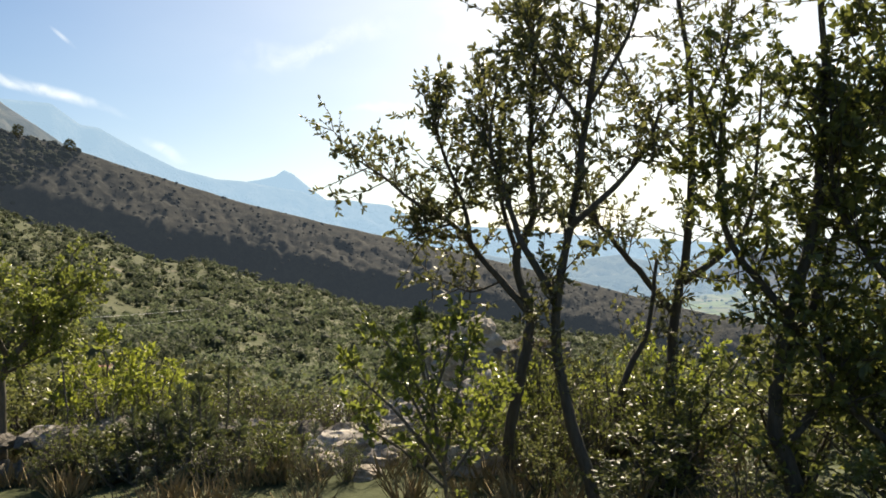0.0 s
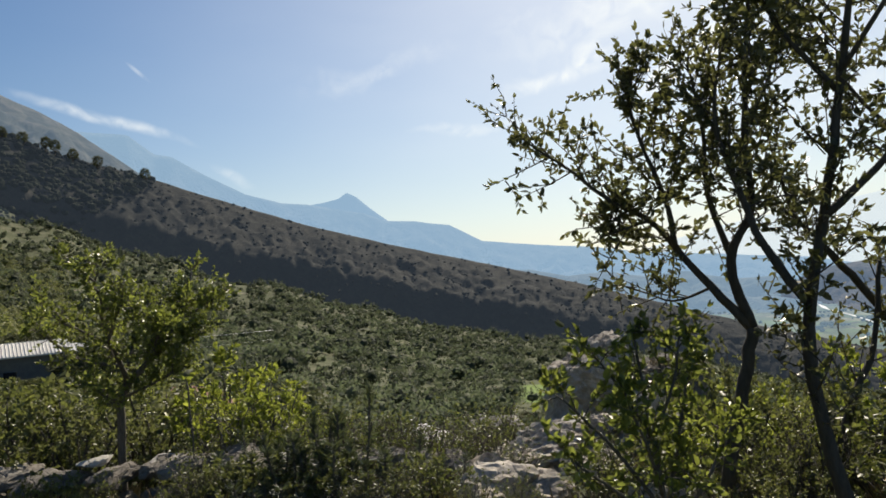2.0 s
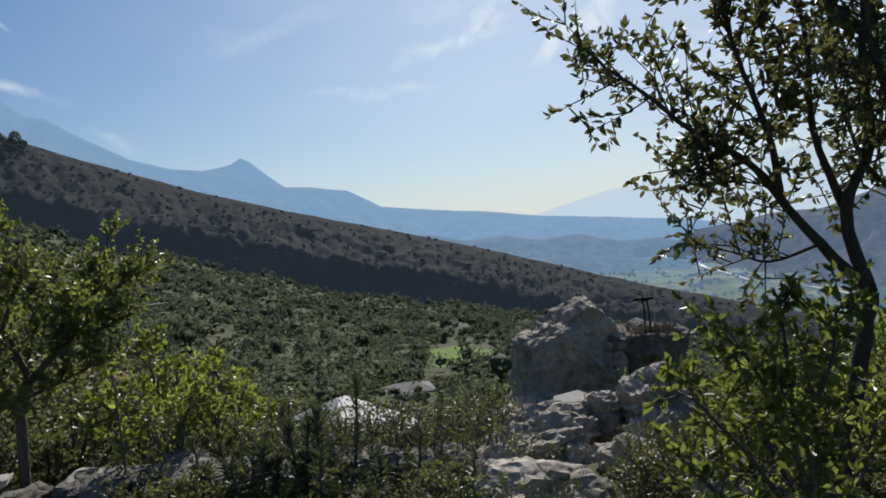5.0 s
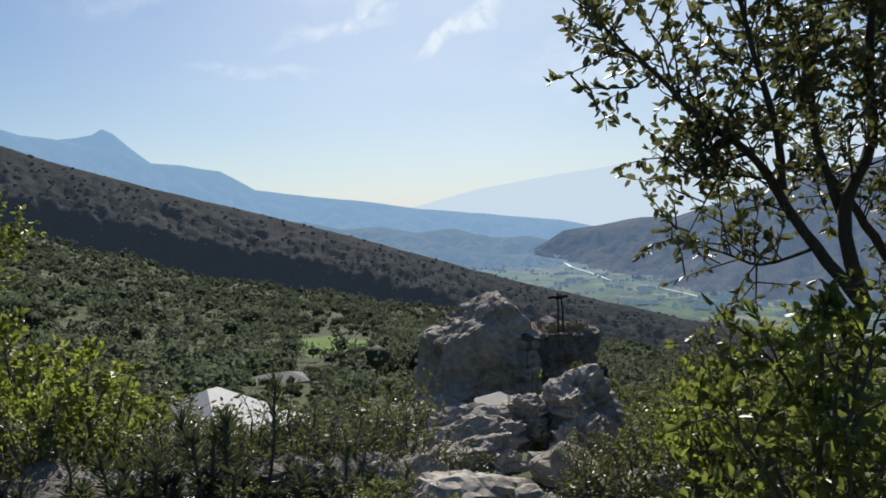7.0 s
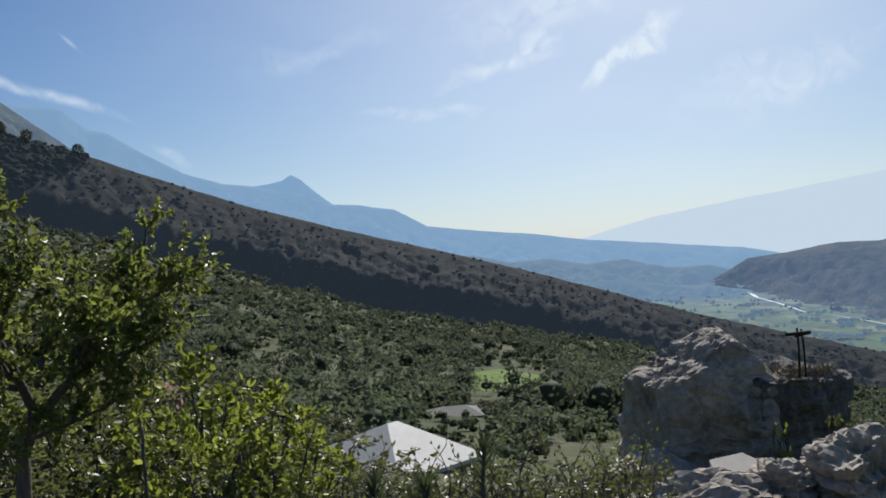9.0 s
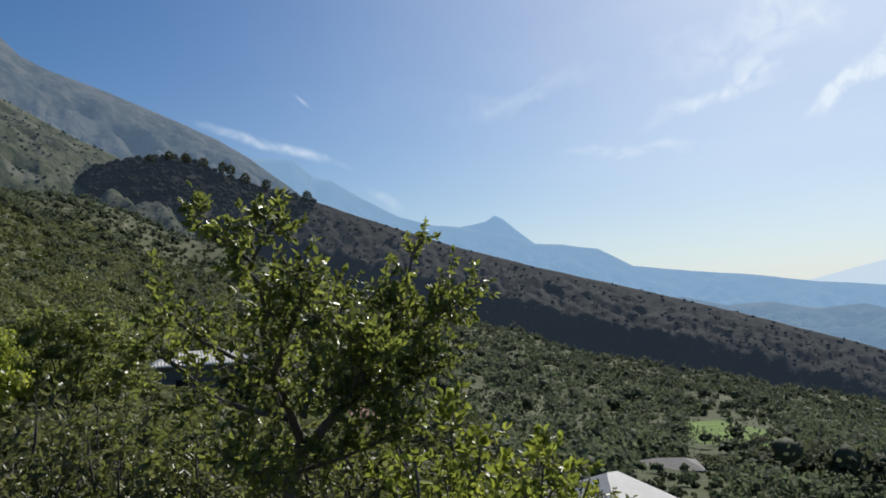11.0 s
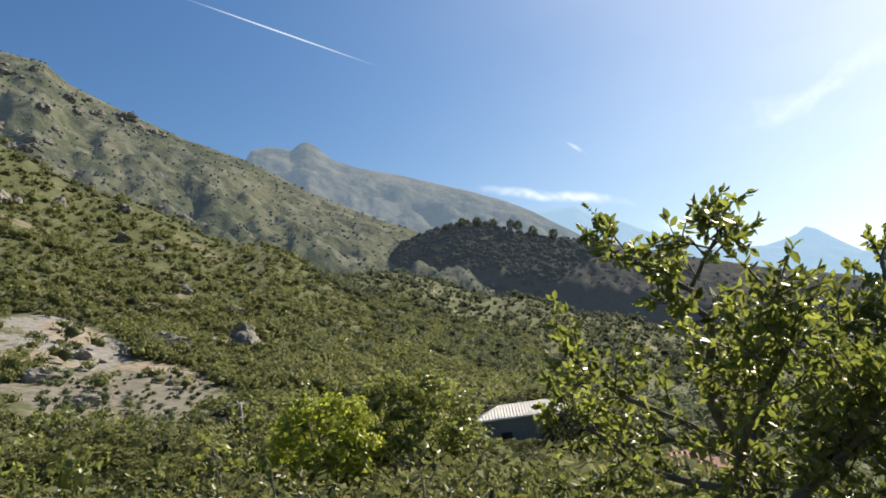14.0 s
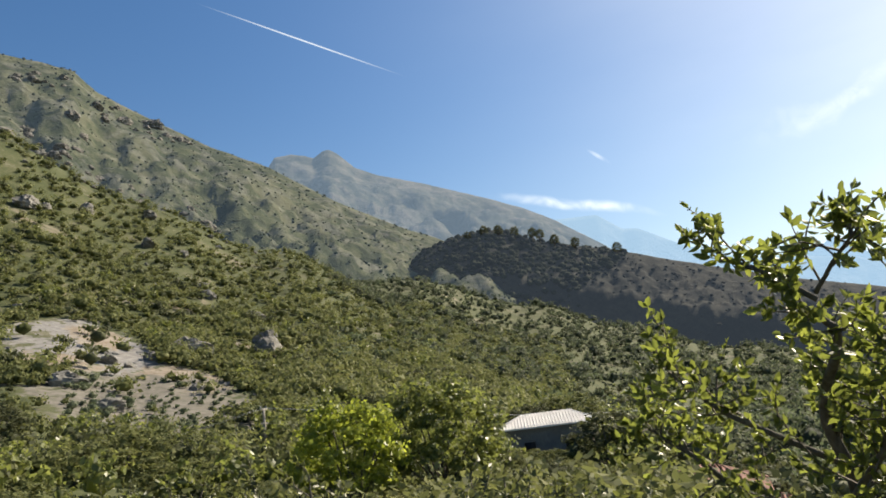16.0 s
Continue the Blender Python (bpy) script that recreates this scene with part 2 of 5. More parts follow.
# flank crowns carry a thin share of painted haze
M_FLANK = hazed_material("flank_crowns_hazed", (0.03, 0.036, 0.016), (0.055, 0.06, 0.027), (0.09, 0.088, 0.042), 0.035, (0.21, 0.31, 0.44), 0.09)
M_TREE_B = leaf_material("leaf_glossy", (0.045, 0.055, 0.017), (0.105, 0.128, 0.03), (0.235, 0.26, 0.055), 0.54, 3.0, 0.38, 0.6, (0.28, 0.32, 0.05))
M_BARK = bark_material("bark", (0.035, 0.03, 0.024), (0.13, 0.115, 0.095))
M_TWIG = bark_material("twig_bark", (0.07, 0.06, 0.05), (0.22, 0.20, 0.17))
M_ROCK = rock_material("limestone", (0.16, 0.132, 0.104), (0.39, 0.345, 0.288), (0.60, 0.55, 0.48), 1.0, 0.6)
M_CLIFF = rock_material("cliff_rock", (0.075, 0.07, 0.062), (0.16, 0.152, 0.135), (0.30, 0.285, 0.26), 0.25, 0.3)
M_STONE = rock_material("wall_stone", (0.085, 0.074, 0.06), (0.185, 0.165, 0.14), (0.33, 0.305, 0.27), 1.8, 0.4)
M_SLAB = plain_material("pale_slab", (0.32, 0.30, 0.27), (0.5, 0.48, 0.44), 9, 0.85, 0.4)
M_WHITE = plain_material("white_roof", (0.64, 0.61, 0.56), (0.8, 0.77, 0.71), 5, 0.7, 0.2)
M_PLASTER = plain_material("grey_plaster", (0.16, 0.145, 0.13), (0.25, 0.235, 0.21), 4, 0.9, 0.4)
M_REDTILE = plain_material("red_tile", (0.25, 0.12, 0.085), (0.40, 0.23, 0.175), 7, 0.8, 0.4)
M_GREYROOF = plain_material("grey_roof", (0.17, 0.16, 0.145), (0.28, 0.265, 0.24), 3, 0.85, 0.3)
M_IRON = plain_material("rusty_iron", (0.025, 0.022, 0.02), (0.06, 0.045, 0.035), 30, 0.7, 0.3, 0.003, 0.4, 0.6)
M_POLE = plain_material("grey_wood", (0.22, 0.20, 0.17), (0.36, 0.33, 0.29), 8, 0.9)
M_WIRE = plain_material("wire_alu", (0.4, 0.4, 0.4), (0.55, 0.55, 0.55), 8, 0.5)
M_DRY = plain_material("dry_grass", (0.22, 0.17, 0.09), (0.42, 0.34, 0.20), 6, 0.9)


def ground_material():
    m = Nodes("ground_soil")
    n1, n2 = m.noise(0.11, 6, 0.6), m.noise(1.3, 7, 0.7)
    col = m.ramp(m.math("ADD", m.math("MULTIPLY", n1, 0.5), m.math("MULTIPLY", n2, 0.5)),
                 (0.36, (0.04, 0.05, 0.022)), (0.5, (0.066, 0.076, 0.033)), (0.6, (0.1, 0.098, 0.055)), (0.72, (0.19, 0.18, 0.15)))
    edge = m.math("ADD", m.math("MULTIPLY", m.math("SUBTRACT", m.noise(0.06, 7, 0.7), 0.5), 4.5), m.math("MULTIPLY", m.math("SUBTRACT", m.noise(0.4, 6, 0.7), 0.5), 2.4))

    def patch(x, y, rx, ry, turn, paint, colour):
        c, s = math.cos(radians(turn)), math.sin(radians(turn))
        sep = m.nodes.new("ShaderNodeSeparateXYZ")
        m.links.new(m.pos, sep.inputs[0])
        dx, dy = m.math("SUBTRACT", sep.outputs[0], x), m.math("SUBTRACT", sep.outputs[1], y)
        u = m.math("DIVIDE", m.math("ADD", m.math("MULTIPLY", dx, c), m.math("MULTIPLY", dy, s)), rx)
        v = m.math("DIVIDE", m.math("SUBTRACT", m.math("MULTIPLY", dy, c), m.math("MULTIPLY", dx, s)), ry)
        d = m.math("ADD", m.math("ADD", m.math("MULTIPLY", u, u), m.math("MULTIPLY", v, v)), edge)
        return m.mix(m.ramp(d, (0.75, 1.0), (1.0, 0.0)), colour, paint)

    scree = m.ramp(m.noise(0.9, 8, 0.75), (0.3, (0.12, 0.115, 0.11)), (0.65, (0.26, 0.25, 0.235)))
    earth = m.ramp(m.noise(0.5, 7, 0.7), (0.3, (0.15, 0.115, 0.08)), (0.65, (0.27, 0.235, 0.19)))
    heath = m.ramp(m.noise(0.7, 7, 0.7), (0.3, (0.085, 0.08, 0.062)), (0.68, (0.19, 0.175, 0.15)))
    grass = m.ramp(m.noise(0.4, 6), (0.3, (0.08, 0.13, 0.025)), (0.7, (0.15, 0.22, 0.045)))
    bits = m.math("MULTIPLY", m.ramp(m.noise(0.05, 8, 0.72, warp=0.5), (0.58, 0.0), (0.64, 1.0)), 0.6)
    col = m.mix(bits, col, earth)
    for x, y, rx, ry, turn, paint in PATCHES:
        col = patch(x, y, rx, ry, turn, {"scree": scree, "earth": earth, "grass": grass, "heath": heath}[paint], col)
    return m.done(m.surface(col, 0.95, m.bump(n2, 0.7, 0.08), 0.15))
# ---- land ----
# bare and grassy places: x, y, half sizes, turn, kind
PATCHES = (
    (-116, 47, 24, 11, -20, "scree"), (-106, 40, 8, 6, 20, "earth"), (-126, 53, 9, 5, -20, "earth"), (-116, 82, 15, 3.2, 8, "earth"),
    (-92, 50, 13, 7, -20, "earth"), (-80, 42, 22, 12, -20, "heath"), (4.6, 112, 5.0, 27, 0, "grass"), (11.5, 108, 3.4, 22, 0, "grass"),
)
RADII = (4.5, 12, 25, 50, 90, 150, 260, 420, 700)
SLOPES = {  # bearing to the left of +y: rise of the land, in degrees, seen from the terrace at those distances
    180: (-19.6, -7.6, -3, 0, 2, 4, 6, 6, 4), 110: (-21, -10, -4, 1, 5, 10, 20, 16, 12),
    77: (-23, -12, -8, -2, 4, 9, 22, 15, 10), 65: (-23, -13, -9, -3, 2.5, 8, 17, 12, 8), 55: (-23, -14, -9.5, -4, 1, 5.5, 12.5, 10, 7),
    45: (-24, -15, -10, -5.5, -2, 2.5, 6.5, 9.2, 7), 35: (-24, -16, -10.5, -6, -3.3, -0.8, 3.0, 6.2, 5), 28: (-24, -16.5, -11.5, -7.5, -4.9, -2.5, 0.7, 3.6, 2), 20: (-24, -17, -12.5, -9, -6.5, -4.3, -1.7, 0.7, -1),
    12: (-24, -17.5, -14.2, -10.5, -8.1, -6.1, -3.9, -1.9, -3),
    5: (-24, -18, -16, -12, -9.8, -8, -5.8, -4.0, -5), -3: (-24, -18.5, -16.5, -12.8, -10.4, -8.9, -7.2, -5.7, -6.5), -10: (-24, -19, -17, -13.5, -11, -9.7, -8.5, -7.0, -8),
    -25: (-23, -20, -18, -14.8, -13.2, -12.2, -11.2, -9.9, -10.5), -40: (-22, -20, -19, -17, -15, -14, -13, -12, -12),
    -75: (-20, -12, -11, -10, -10, -10, -10, -10, -10), -180: (-19.6, -7.6, -3, 0, 2, 4, 6, 6, 4),
}
BEARINGS = sorted(SLOPES)
LOGR = [math.log(r) for r in RADII]
GRID_EL = np.array([SLOPES[b] for b in BEARINGS])


def fbm(x, y, scale, octaves=4):
    return noise.fractal(Vector((x * scale, y * scale, 3.7)), 1.0, 2.0, octaves)


def land_z(x, y, rough=True):
    dx, dy = x - CX, y - CY
    r = math.hypot(dx, dy)
    az = math.degrees(math.atan2(-dx, dy))
    i = max(0, min(len(BEARINGS) - 2, int(np.searchsorted(BEARINGS, az)) - 1))
    f = (az - BEARINGS[i]) / (BEARINGS[i + 1] - BEARINGS[i])
    f = f * f * (3 - 2 * f)
    col = GRID_EL[i] * (1 - f) + GRID_EL[i + 1] * f
    if r < RADII[0]:
        z0 = EYE + RADII[0] * math.tan(radians(col[0]))
        return z0 * (r / RADII[0]) ** 2 + (0.03 * fbm(x, y, 0.9) if rough else 0)
    el = float(np.interp(math.log(min(r, 700)), LOGR, col))
    z = EYE + min(r, 700) * math.tan(radians(el))
    if r > 700:
        k = min(1.0, (r - 700) / 350)
        z = z * (1 - k) + min(z, -182.0) * k if az < 15 else z * (1 - k) - 60 * k
    if rough:
        z += min(3.0, 0.012 * r) * fbm(x, y, min(0.35, 4.0 / max(r, 10)), 4) + min(0.12, 0.01 * r) * fbm(x, y, 0.7, 3)
    return z


def mesh_object(name, verts, faces, mat, parent=None, smooth=True, label=""):
    me = bpy.data.meshes.new(name)
    me.from_pydata([tuple(v) for v in verts], [], faces)
    me.materials.append(mat)
    if smooth:
        me.polygons.foreach_set("use_smooth", [True] * len(me.polygons))
    me.update()
    ob = new(name, me)
    if parent is not None:
        ob.parent = parent
    if label:
        ob["label"] = label
    return ob


def ground_sheet():
    bear = list(np.arange(-58, 92, 0.6)) + list(np.arange(92, 302, 6.0))
    rad = [0.4] + list(np.exp(np.linspace(math.log(0.9), math.log(4850), 190)))
    verts, faces, n = [(CX, CY, land_z(CX, CY))], [], len(bear)
    for r in rad:
        for b in bear:
            bb = b if b <= 180 else b - 360
            x, y, _ = place(bb, r)
            verts.append((x, y, land_z(x, y)))
    for j in range(n):
        k = (j + 1) % n
        faces.append((0, 1 + k, 1 + j))
        for i in range(len(rad) - 1):
            a, b = 1 + i * n, 1 + (i + 1) * n
            faces.append((a + j, a + k, b + k, b + j))
    ob = mesh_object("ground", verts, faces, ground_material())
    return tagged(ob, "stony hillside soil with dry grass and bare scree", "ground", kind="structure")


def ridge(name, label, crest, far, near, foot, mat, relief, step=0.25, wave=0.004, rows=46, brow=0.0):
    """A far range: crest as bearing and rise in degrees, at the distance far; its near side comes down to the height foot at the distance near (one, or pairs of bearing and distance)."""
    azs, els = zip(*sorted(crest))
    verts, faces, cols = [], [], []
    a = azs[0]
    while a <= azs[-1]:
        cols.append(a)
        a += step
    for i, az in enumerate(cols):
        el = float(np.interp(az, azs, els))
        close = near if isinstance(near, (int, float)) else float(np.interp(-az, *zip(*((-a, r) for a, r in near))))
        for s in range(-4, rows):
            k = max(0, s) / (rows - 1)
            d = far + (close - far) * k + (-s * 0.03 * far if s < 0 else 0)
            x, y, _ = place(az, d)
            top = EYE + far * math.tan(radians(el))
            fall = (1 - k) ** 1.08
            if brow:
                fall = 1 - (0.2 * k / brow if k < brow else 0.2 + 0.8 * (k - brow) / (1 - brow))
            z = foot + (top - foot) * fall
            n = fbm(x, y, 3.2 / relief, 5)
            gully = abs(noise.fractal(Vector((az * far * 0.0175 / relief * 0.9, k * 1.2, 8.1)), 1.0, 2.0, 4))
            z += relief * (0.16 * n * min(1, 4 * k) - 0.22 * gully * math.sin(math.pi * min(1, k)) * min(1, 3 * k)) + far * wave * 0.35 * fbm(x, y, 22 / far, 5)
            if s < 0:
                z -= -s * 0.05 * far * 0.5
            verts.append((x, y, z))
    m = rows + 4
    for i in range(len(cols) - 1):
        for s in range(m - 1):
            faces.append((i * m + s, i * m + s + 1, (i + 1) * m + s + 1, (i + 1) * m + s))
    return tagged(mesh_object(name, verts, faces, mat), label, "mountain", kind="structure")


ground = ground_sheet()

# haze colours that the far slopes give off as emission
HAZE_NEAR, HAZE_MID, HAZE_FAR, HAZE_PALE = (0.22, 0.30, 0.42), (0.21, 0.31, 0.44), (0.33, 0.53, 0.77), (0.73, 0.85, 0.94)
CREST_DARK = ((46, 9.0), (43, 11.5), (40.4, 12.3), (37.8, 12.6), (36, 12.3), (33.7, 11.2), (30.7, 10.3), (27.4, 9.4), (23.1, 7.8), (15.9, 5.3), (8.7, 3.1), (2.6, 1.4),
              (-5.5, -0.9), (-14.9, -3.9), (-20, -5.4), (-25.2, -6.7), (-32, -8.3), (-37, -8.9), (-44, -9.6))
# near-black colours hold dark wood and the ridge's shade; emission adds haze
dark_ridge = ridge("backdrop_ridge", "dark wooded ridge running down to the valley, shade and haze in its colours", CREST_DARK, 730, 545, -150,
                   hazed_material("ridge_wood_shaded", (0.011, 0.012, 0.008), (0.018, 0.017, 0.011), (0.029, 0.026, 0.016), 0.11, HAZE_NEAR, 0.085), 30, 0.2, 0.003, 46, 0.5)
# a weak bluish emission stands for haze before the flank
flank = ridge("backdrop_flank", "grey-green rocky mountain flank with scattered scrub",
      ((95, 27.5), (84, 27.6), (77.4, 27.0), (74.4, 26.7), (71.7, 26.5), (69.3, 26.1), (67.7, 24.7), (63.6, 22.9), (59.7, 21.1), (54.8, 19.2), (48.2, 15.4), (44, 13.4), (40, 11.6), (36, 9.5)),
      1000, 330, 10, hazed_material("flank_scrub_hazed", (0.031, 0.038, 0.016), (0.057, 0.064, 0.028), (0.095, 0.095, 0.052), 0.05, HAZE_MID, 0.09, (0.18, 0.17, 0.15)), 110, 0.25, 0.005, 60)
# bluish haze emission covers the mountain's own rock colours
ridge("backdrop_mountain", "bare rocky mountain with a cliffed summit, blue haze painted over it",
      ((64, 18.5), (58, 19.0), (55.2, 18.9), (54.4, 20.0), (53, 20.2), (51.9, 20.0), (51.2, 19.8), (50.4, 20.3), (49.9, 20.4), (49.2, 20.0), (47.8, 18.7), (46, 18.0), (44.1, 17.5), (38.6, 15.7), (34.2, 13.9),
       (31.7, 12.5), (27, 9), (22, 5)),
      2300, 1000, 60, hazed_material("mountain_rock_hazed", (0.032, 0.036, 0.022), (0.068, 0.066, 0.04), (0.135, 0.12, 0.09), 0.016, HAZE_MID, 0.42, (0.17, 0.16, 0.14)), 300, 0.2, 0.004, 60)
# blue and paleness of these far ranges come from haze emission
ridge("backdrop_range", "distant mountain range with a pointed summit, painted over with blue haze",
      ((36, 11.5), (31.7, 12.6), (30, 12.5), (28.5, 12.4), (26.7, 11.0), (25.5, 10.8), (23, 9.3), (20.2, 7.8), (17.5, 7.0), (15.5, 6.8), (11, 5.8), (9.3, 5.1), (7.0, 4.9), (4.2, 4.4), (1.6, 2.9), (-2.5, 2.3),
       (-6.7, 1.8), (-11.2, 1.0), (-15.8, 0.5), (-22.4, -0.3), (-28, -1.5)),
      4000, 2950, -235, hazed_material("range_haze", (0.06, 0.07, 0.05), (0.10, 0.10, 0.07), (0.16, 0.15, 0.11), 0.006, HAZE_FAR, 0.76), 260, 0.2, 0.002)
ridge("backdrop_summit", "pointed summit far behind the range, paled by painted haze",
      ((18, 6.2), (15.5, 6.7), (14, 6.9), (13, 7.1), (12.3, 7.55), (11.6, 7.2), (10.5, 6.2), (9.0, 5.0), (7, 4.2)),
      4500, 4100, 100, hazed_material("summit_haze", (0.06, 0.07, 0.05), (0.10, 0.10, 0.07), (0.16, 0.15, 0.11), 0.006, HAZE_FAR, 0.80), 150, 0.15, 0.0015, 24)
ridge("backdrop_far_range", "mountain range across the valley, very pale with painted haze",
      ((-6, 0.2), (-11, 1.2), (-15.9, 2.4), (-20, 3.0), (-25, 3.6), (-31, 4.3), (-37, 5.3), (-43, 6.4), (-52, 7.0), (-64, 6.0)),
      4600, 3900, -175, hazed_material("far_haze", (0.06, 0.07, 0.05), (0.10, 0.10, 0.07), (0.16, 0.15, 0.11), 0.006, HAZE_PALE, 0.94), 200, 0.25, 0.002, 30)
# the hill's violet tint is bluish haze emission over brown scrub
ridge("backdrop_hill", "brown-violet wooded hill across the river, haze painted into it",
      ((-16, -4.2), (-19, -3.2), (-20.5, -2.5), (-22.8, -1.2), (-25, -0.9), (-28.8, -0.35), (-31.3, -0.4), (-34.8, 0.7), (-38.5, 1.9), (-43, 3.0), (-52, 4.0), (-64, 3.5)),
      3200, ((-16, 2950), (-23, 2750), (-26.2, 2150), (-29.6, 1850), (-33.3, 1590), (-38.4, 1420), (-48, 1360), (-64, 1300)), -185, hazed_material("hill_haze", (0.035, 0.04, 0.025), (0.085, 0.078, 0.045), (0.17, 0.14, 0.085), 0.012, (0.16, 0.235, 0.36), 0.6), 220, 0.2, 0.003)

# field trees and foothills are mostly haze painted as bluish emission
FIELD_TREES = hazed_material("field_trees_hazed", (0.02, 0.035, 0.016), (0.04, 0.06, 0.025), (0.07, 0.09, 0.04), 0.02, (0.25, 0.38, 0.52), 0.55)
FOOTHILL = hazed_material("foothill_haze", (0.03, 0.045, 0.03), (0.07, 0.08, 0.05), (0.14, 0.13, 0.08), 0.012, (0.27, 0.42, 0.60), 0.66)
ridge("backdrop_foothills", "low foothills below the range, blue-green with painted haze",
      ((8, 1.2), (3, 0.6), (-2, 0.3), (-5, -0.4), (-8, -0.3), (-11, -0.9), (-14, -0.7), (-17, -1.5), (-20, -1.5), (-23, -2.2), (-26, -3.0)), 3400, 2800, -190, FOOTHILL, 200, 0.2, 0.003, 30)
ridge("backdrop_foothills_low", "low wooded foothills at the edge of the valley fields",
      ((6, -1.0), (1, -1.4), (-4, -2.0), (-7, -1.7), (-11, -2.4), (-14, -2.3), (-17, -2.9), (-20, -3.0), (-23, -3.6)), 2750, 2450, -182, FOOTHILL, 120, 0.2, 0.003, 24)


def valley_floor():
    """The flat of the valley with fields and a river, far below."""
    m = Nodes("valley_fields_hazed")
    cells = m.nodes.new("ShaderNodeTexVoronoi")
    cells.inputs["Scale"].default_value = 0.011
    m.links.new(m.scaled((1.6, 0.7, 1)), cells.inputs["Vector"])
    col = m.ramp(cells.outputs["Color"], (0.1, (0.03, 0.055, 0.02)), (0.42, (0.08, 0.14, 0.035)), (0.6, (0.22, 0.2, 0.12)), (0.8, (0.045, 0.08, 0.03)))
    col = m.mix(m.ramp(m.noise(0.02, 8, 0.75), (0.5, 0.0), (0.56, 1.0)), col, (0.02, 0.03, 0.015))
    # emission grows with distance and paints haze over the fields
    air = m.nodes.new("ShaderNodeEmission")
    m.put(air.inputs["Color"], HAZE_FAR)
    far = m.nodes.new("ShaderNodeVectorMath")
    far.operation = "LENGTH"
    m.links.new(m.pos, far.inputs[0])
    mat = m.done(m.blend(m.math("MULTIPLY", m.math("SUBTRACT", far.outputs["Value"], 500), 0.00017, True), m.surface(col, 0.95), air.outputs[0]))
    verts, faces = [], []
    azs, rads = np.arange(-66, 20, 1.0), np.exp(np.linspace(math.log(820), math.log(4800), 44))
    for az in azs:
        for r in rads:
            x, y, _ = place(az, r)
            verts.append((x, y, -176 + 3 * fbm(x, y, 0.004, 3)))
    n = len(rads)
    for i in range(len(azs) - 1):
        for j in range(n - 1):
            faces.append((i * n + j, (i + 1) * n + j, (i + 1) * n + j + 1, i * n + j + 1))
    tagged(mesh_object("backdrop_valley", verts, faces, mat), "flat green valley floor with small fields, haze painted over them", "valley", kind="structure")
    # the river
    m = Nodes("river_gravel_hazed")
    # pale glow laid over the gravel as painted haze
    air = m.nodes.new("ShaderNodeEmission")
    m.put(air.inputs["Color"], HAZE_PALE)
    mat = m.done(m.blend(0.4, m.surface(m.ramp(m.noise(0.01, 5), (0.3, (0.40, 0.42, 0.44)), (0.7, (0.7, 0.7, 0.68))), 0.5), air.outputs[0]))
    bends = [(-17, 3300, 9), (-19.4, 2800, 14), (-22.3, 2850, 16), (-22.9, 2600, 22), (-23.3, 2420, 20), (-26.2, 1915, 14), (-29.6, 1718, 11), (-33.3, 1490, 9), (-35.7, 1370, 7), (-38.7, 1320, 6), (-46, 1300, 6)]
    verts, faces = [], []
    for i in range(len(bends) - 1):
        for k in range(10):
            f = k / 10
            az, r, w = (bends[i][j] * (1 - f) + bends[i + 1][j] * f for j in range(3))
            w *= 0.17 + 0.36 * noise.noise(Vector((i + f, 1, 1)))
            p, q = Vector(place(az, r)), Vector(place(az - 0.2, r - 20))
            side = (q - p).normalized().cross(Vector((0, 0, 1))) * w
            for sgn in (-1, 1):
                verts.append((p.x + sgn * side.x, p.y + sgn * side.y, -172.0))
    for i in range(len(verts) // 2 - 1):
        faces.append((2 * i, 2 * i + 1, 2 * i + 3, 2 * i + 2))
    tagged(mesh_object("water_river", verts, faces, mat), "winding river with gravel banks on the valley floor, paled by painted haze", "river", kind="structure")


valley_floor()
# ---- generators ----
def part(name, verts, faces, mat, parent, label=""):
    return mesh_object(name, verts, faces, mat, parent, True, label)


def thing(name, loc, label, category, group=""):
    e = new(name)
    e.empty_display_size = 0.1
    e.location = loc
    return tagged(e, label, category, group)


def tube(path, radii, sides=7, cap=True):
    """Vertices and faces of a round limb along path."""
    verts, faces = [], []
    up = Vector((0.3, 0.9, 0.1))
    for i, p in enumerate(path):
        a = path[max(0, i - 1)]
        b = path[min(len(path) - 1, i + 1)]
        t = (Vector(b) - Vector(a)).normalized()
        u = t.cross(up)
        if u.length < 1e-3:
            u = t.cross(Vector((1, 0, 0)))
        u.normalize()
        v = t.cross(u)
        for k in range(sides):
            c = 2 * math.pi * k / sides
            verts.append(Vector(p) + (u * math.cos(c) + v * math.sin(c)) * radii[i])
    for i in range(len(path) - 1):
        for k in range(sides):
            n = (k + 1) % sides
            faces.append((i * sides + k, i * sides + n, (i + 1) * sides + n, (i + 1) * sides + k))
    if cap:
        faces.append(tuple(range(sides))[::-1])
        faces.append(tuple((len(path) - 1) * sides + k for k in range(sides)))
    return verts, faces


def join(pieces):
    verts, faces = [], []
    for v, f in pieces:
        o = len(verts)
        verts += v
        faces += [tuple(i + o for i in face) for face in f]
    return verts, faces


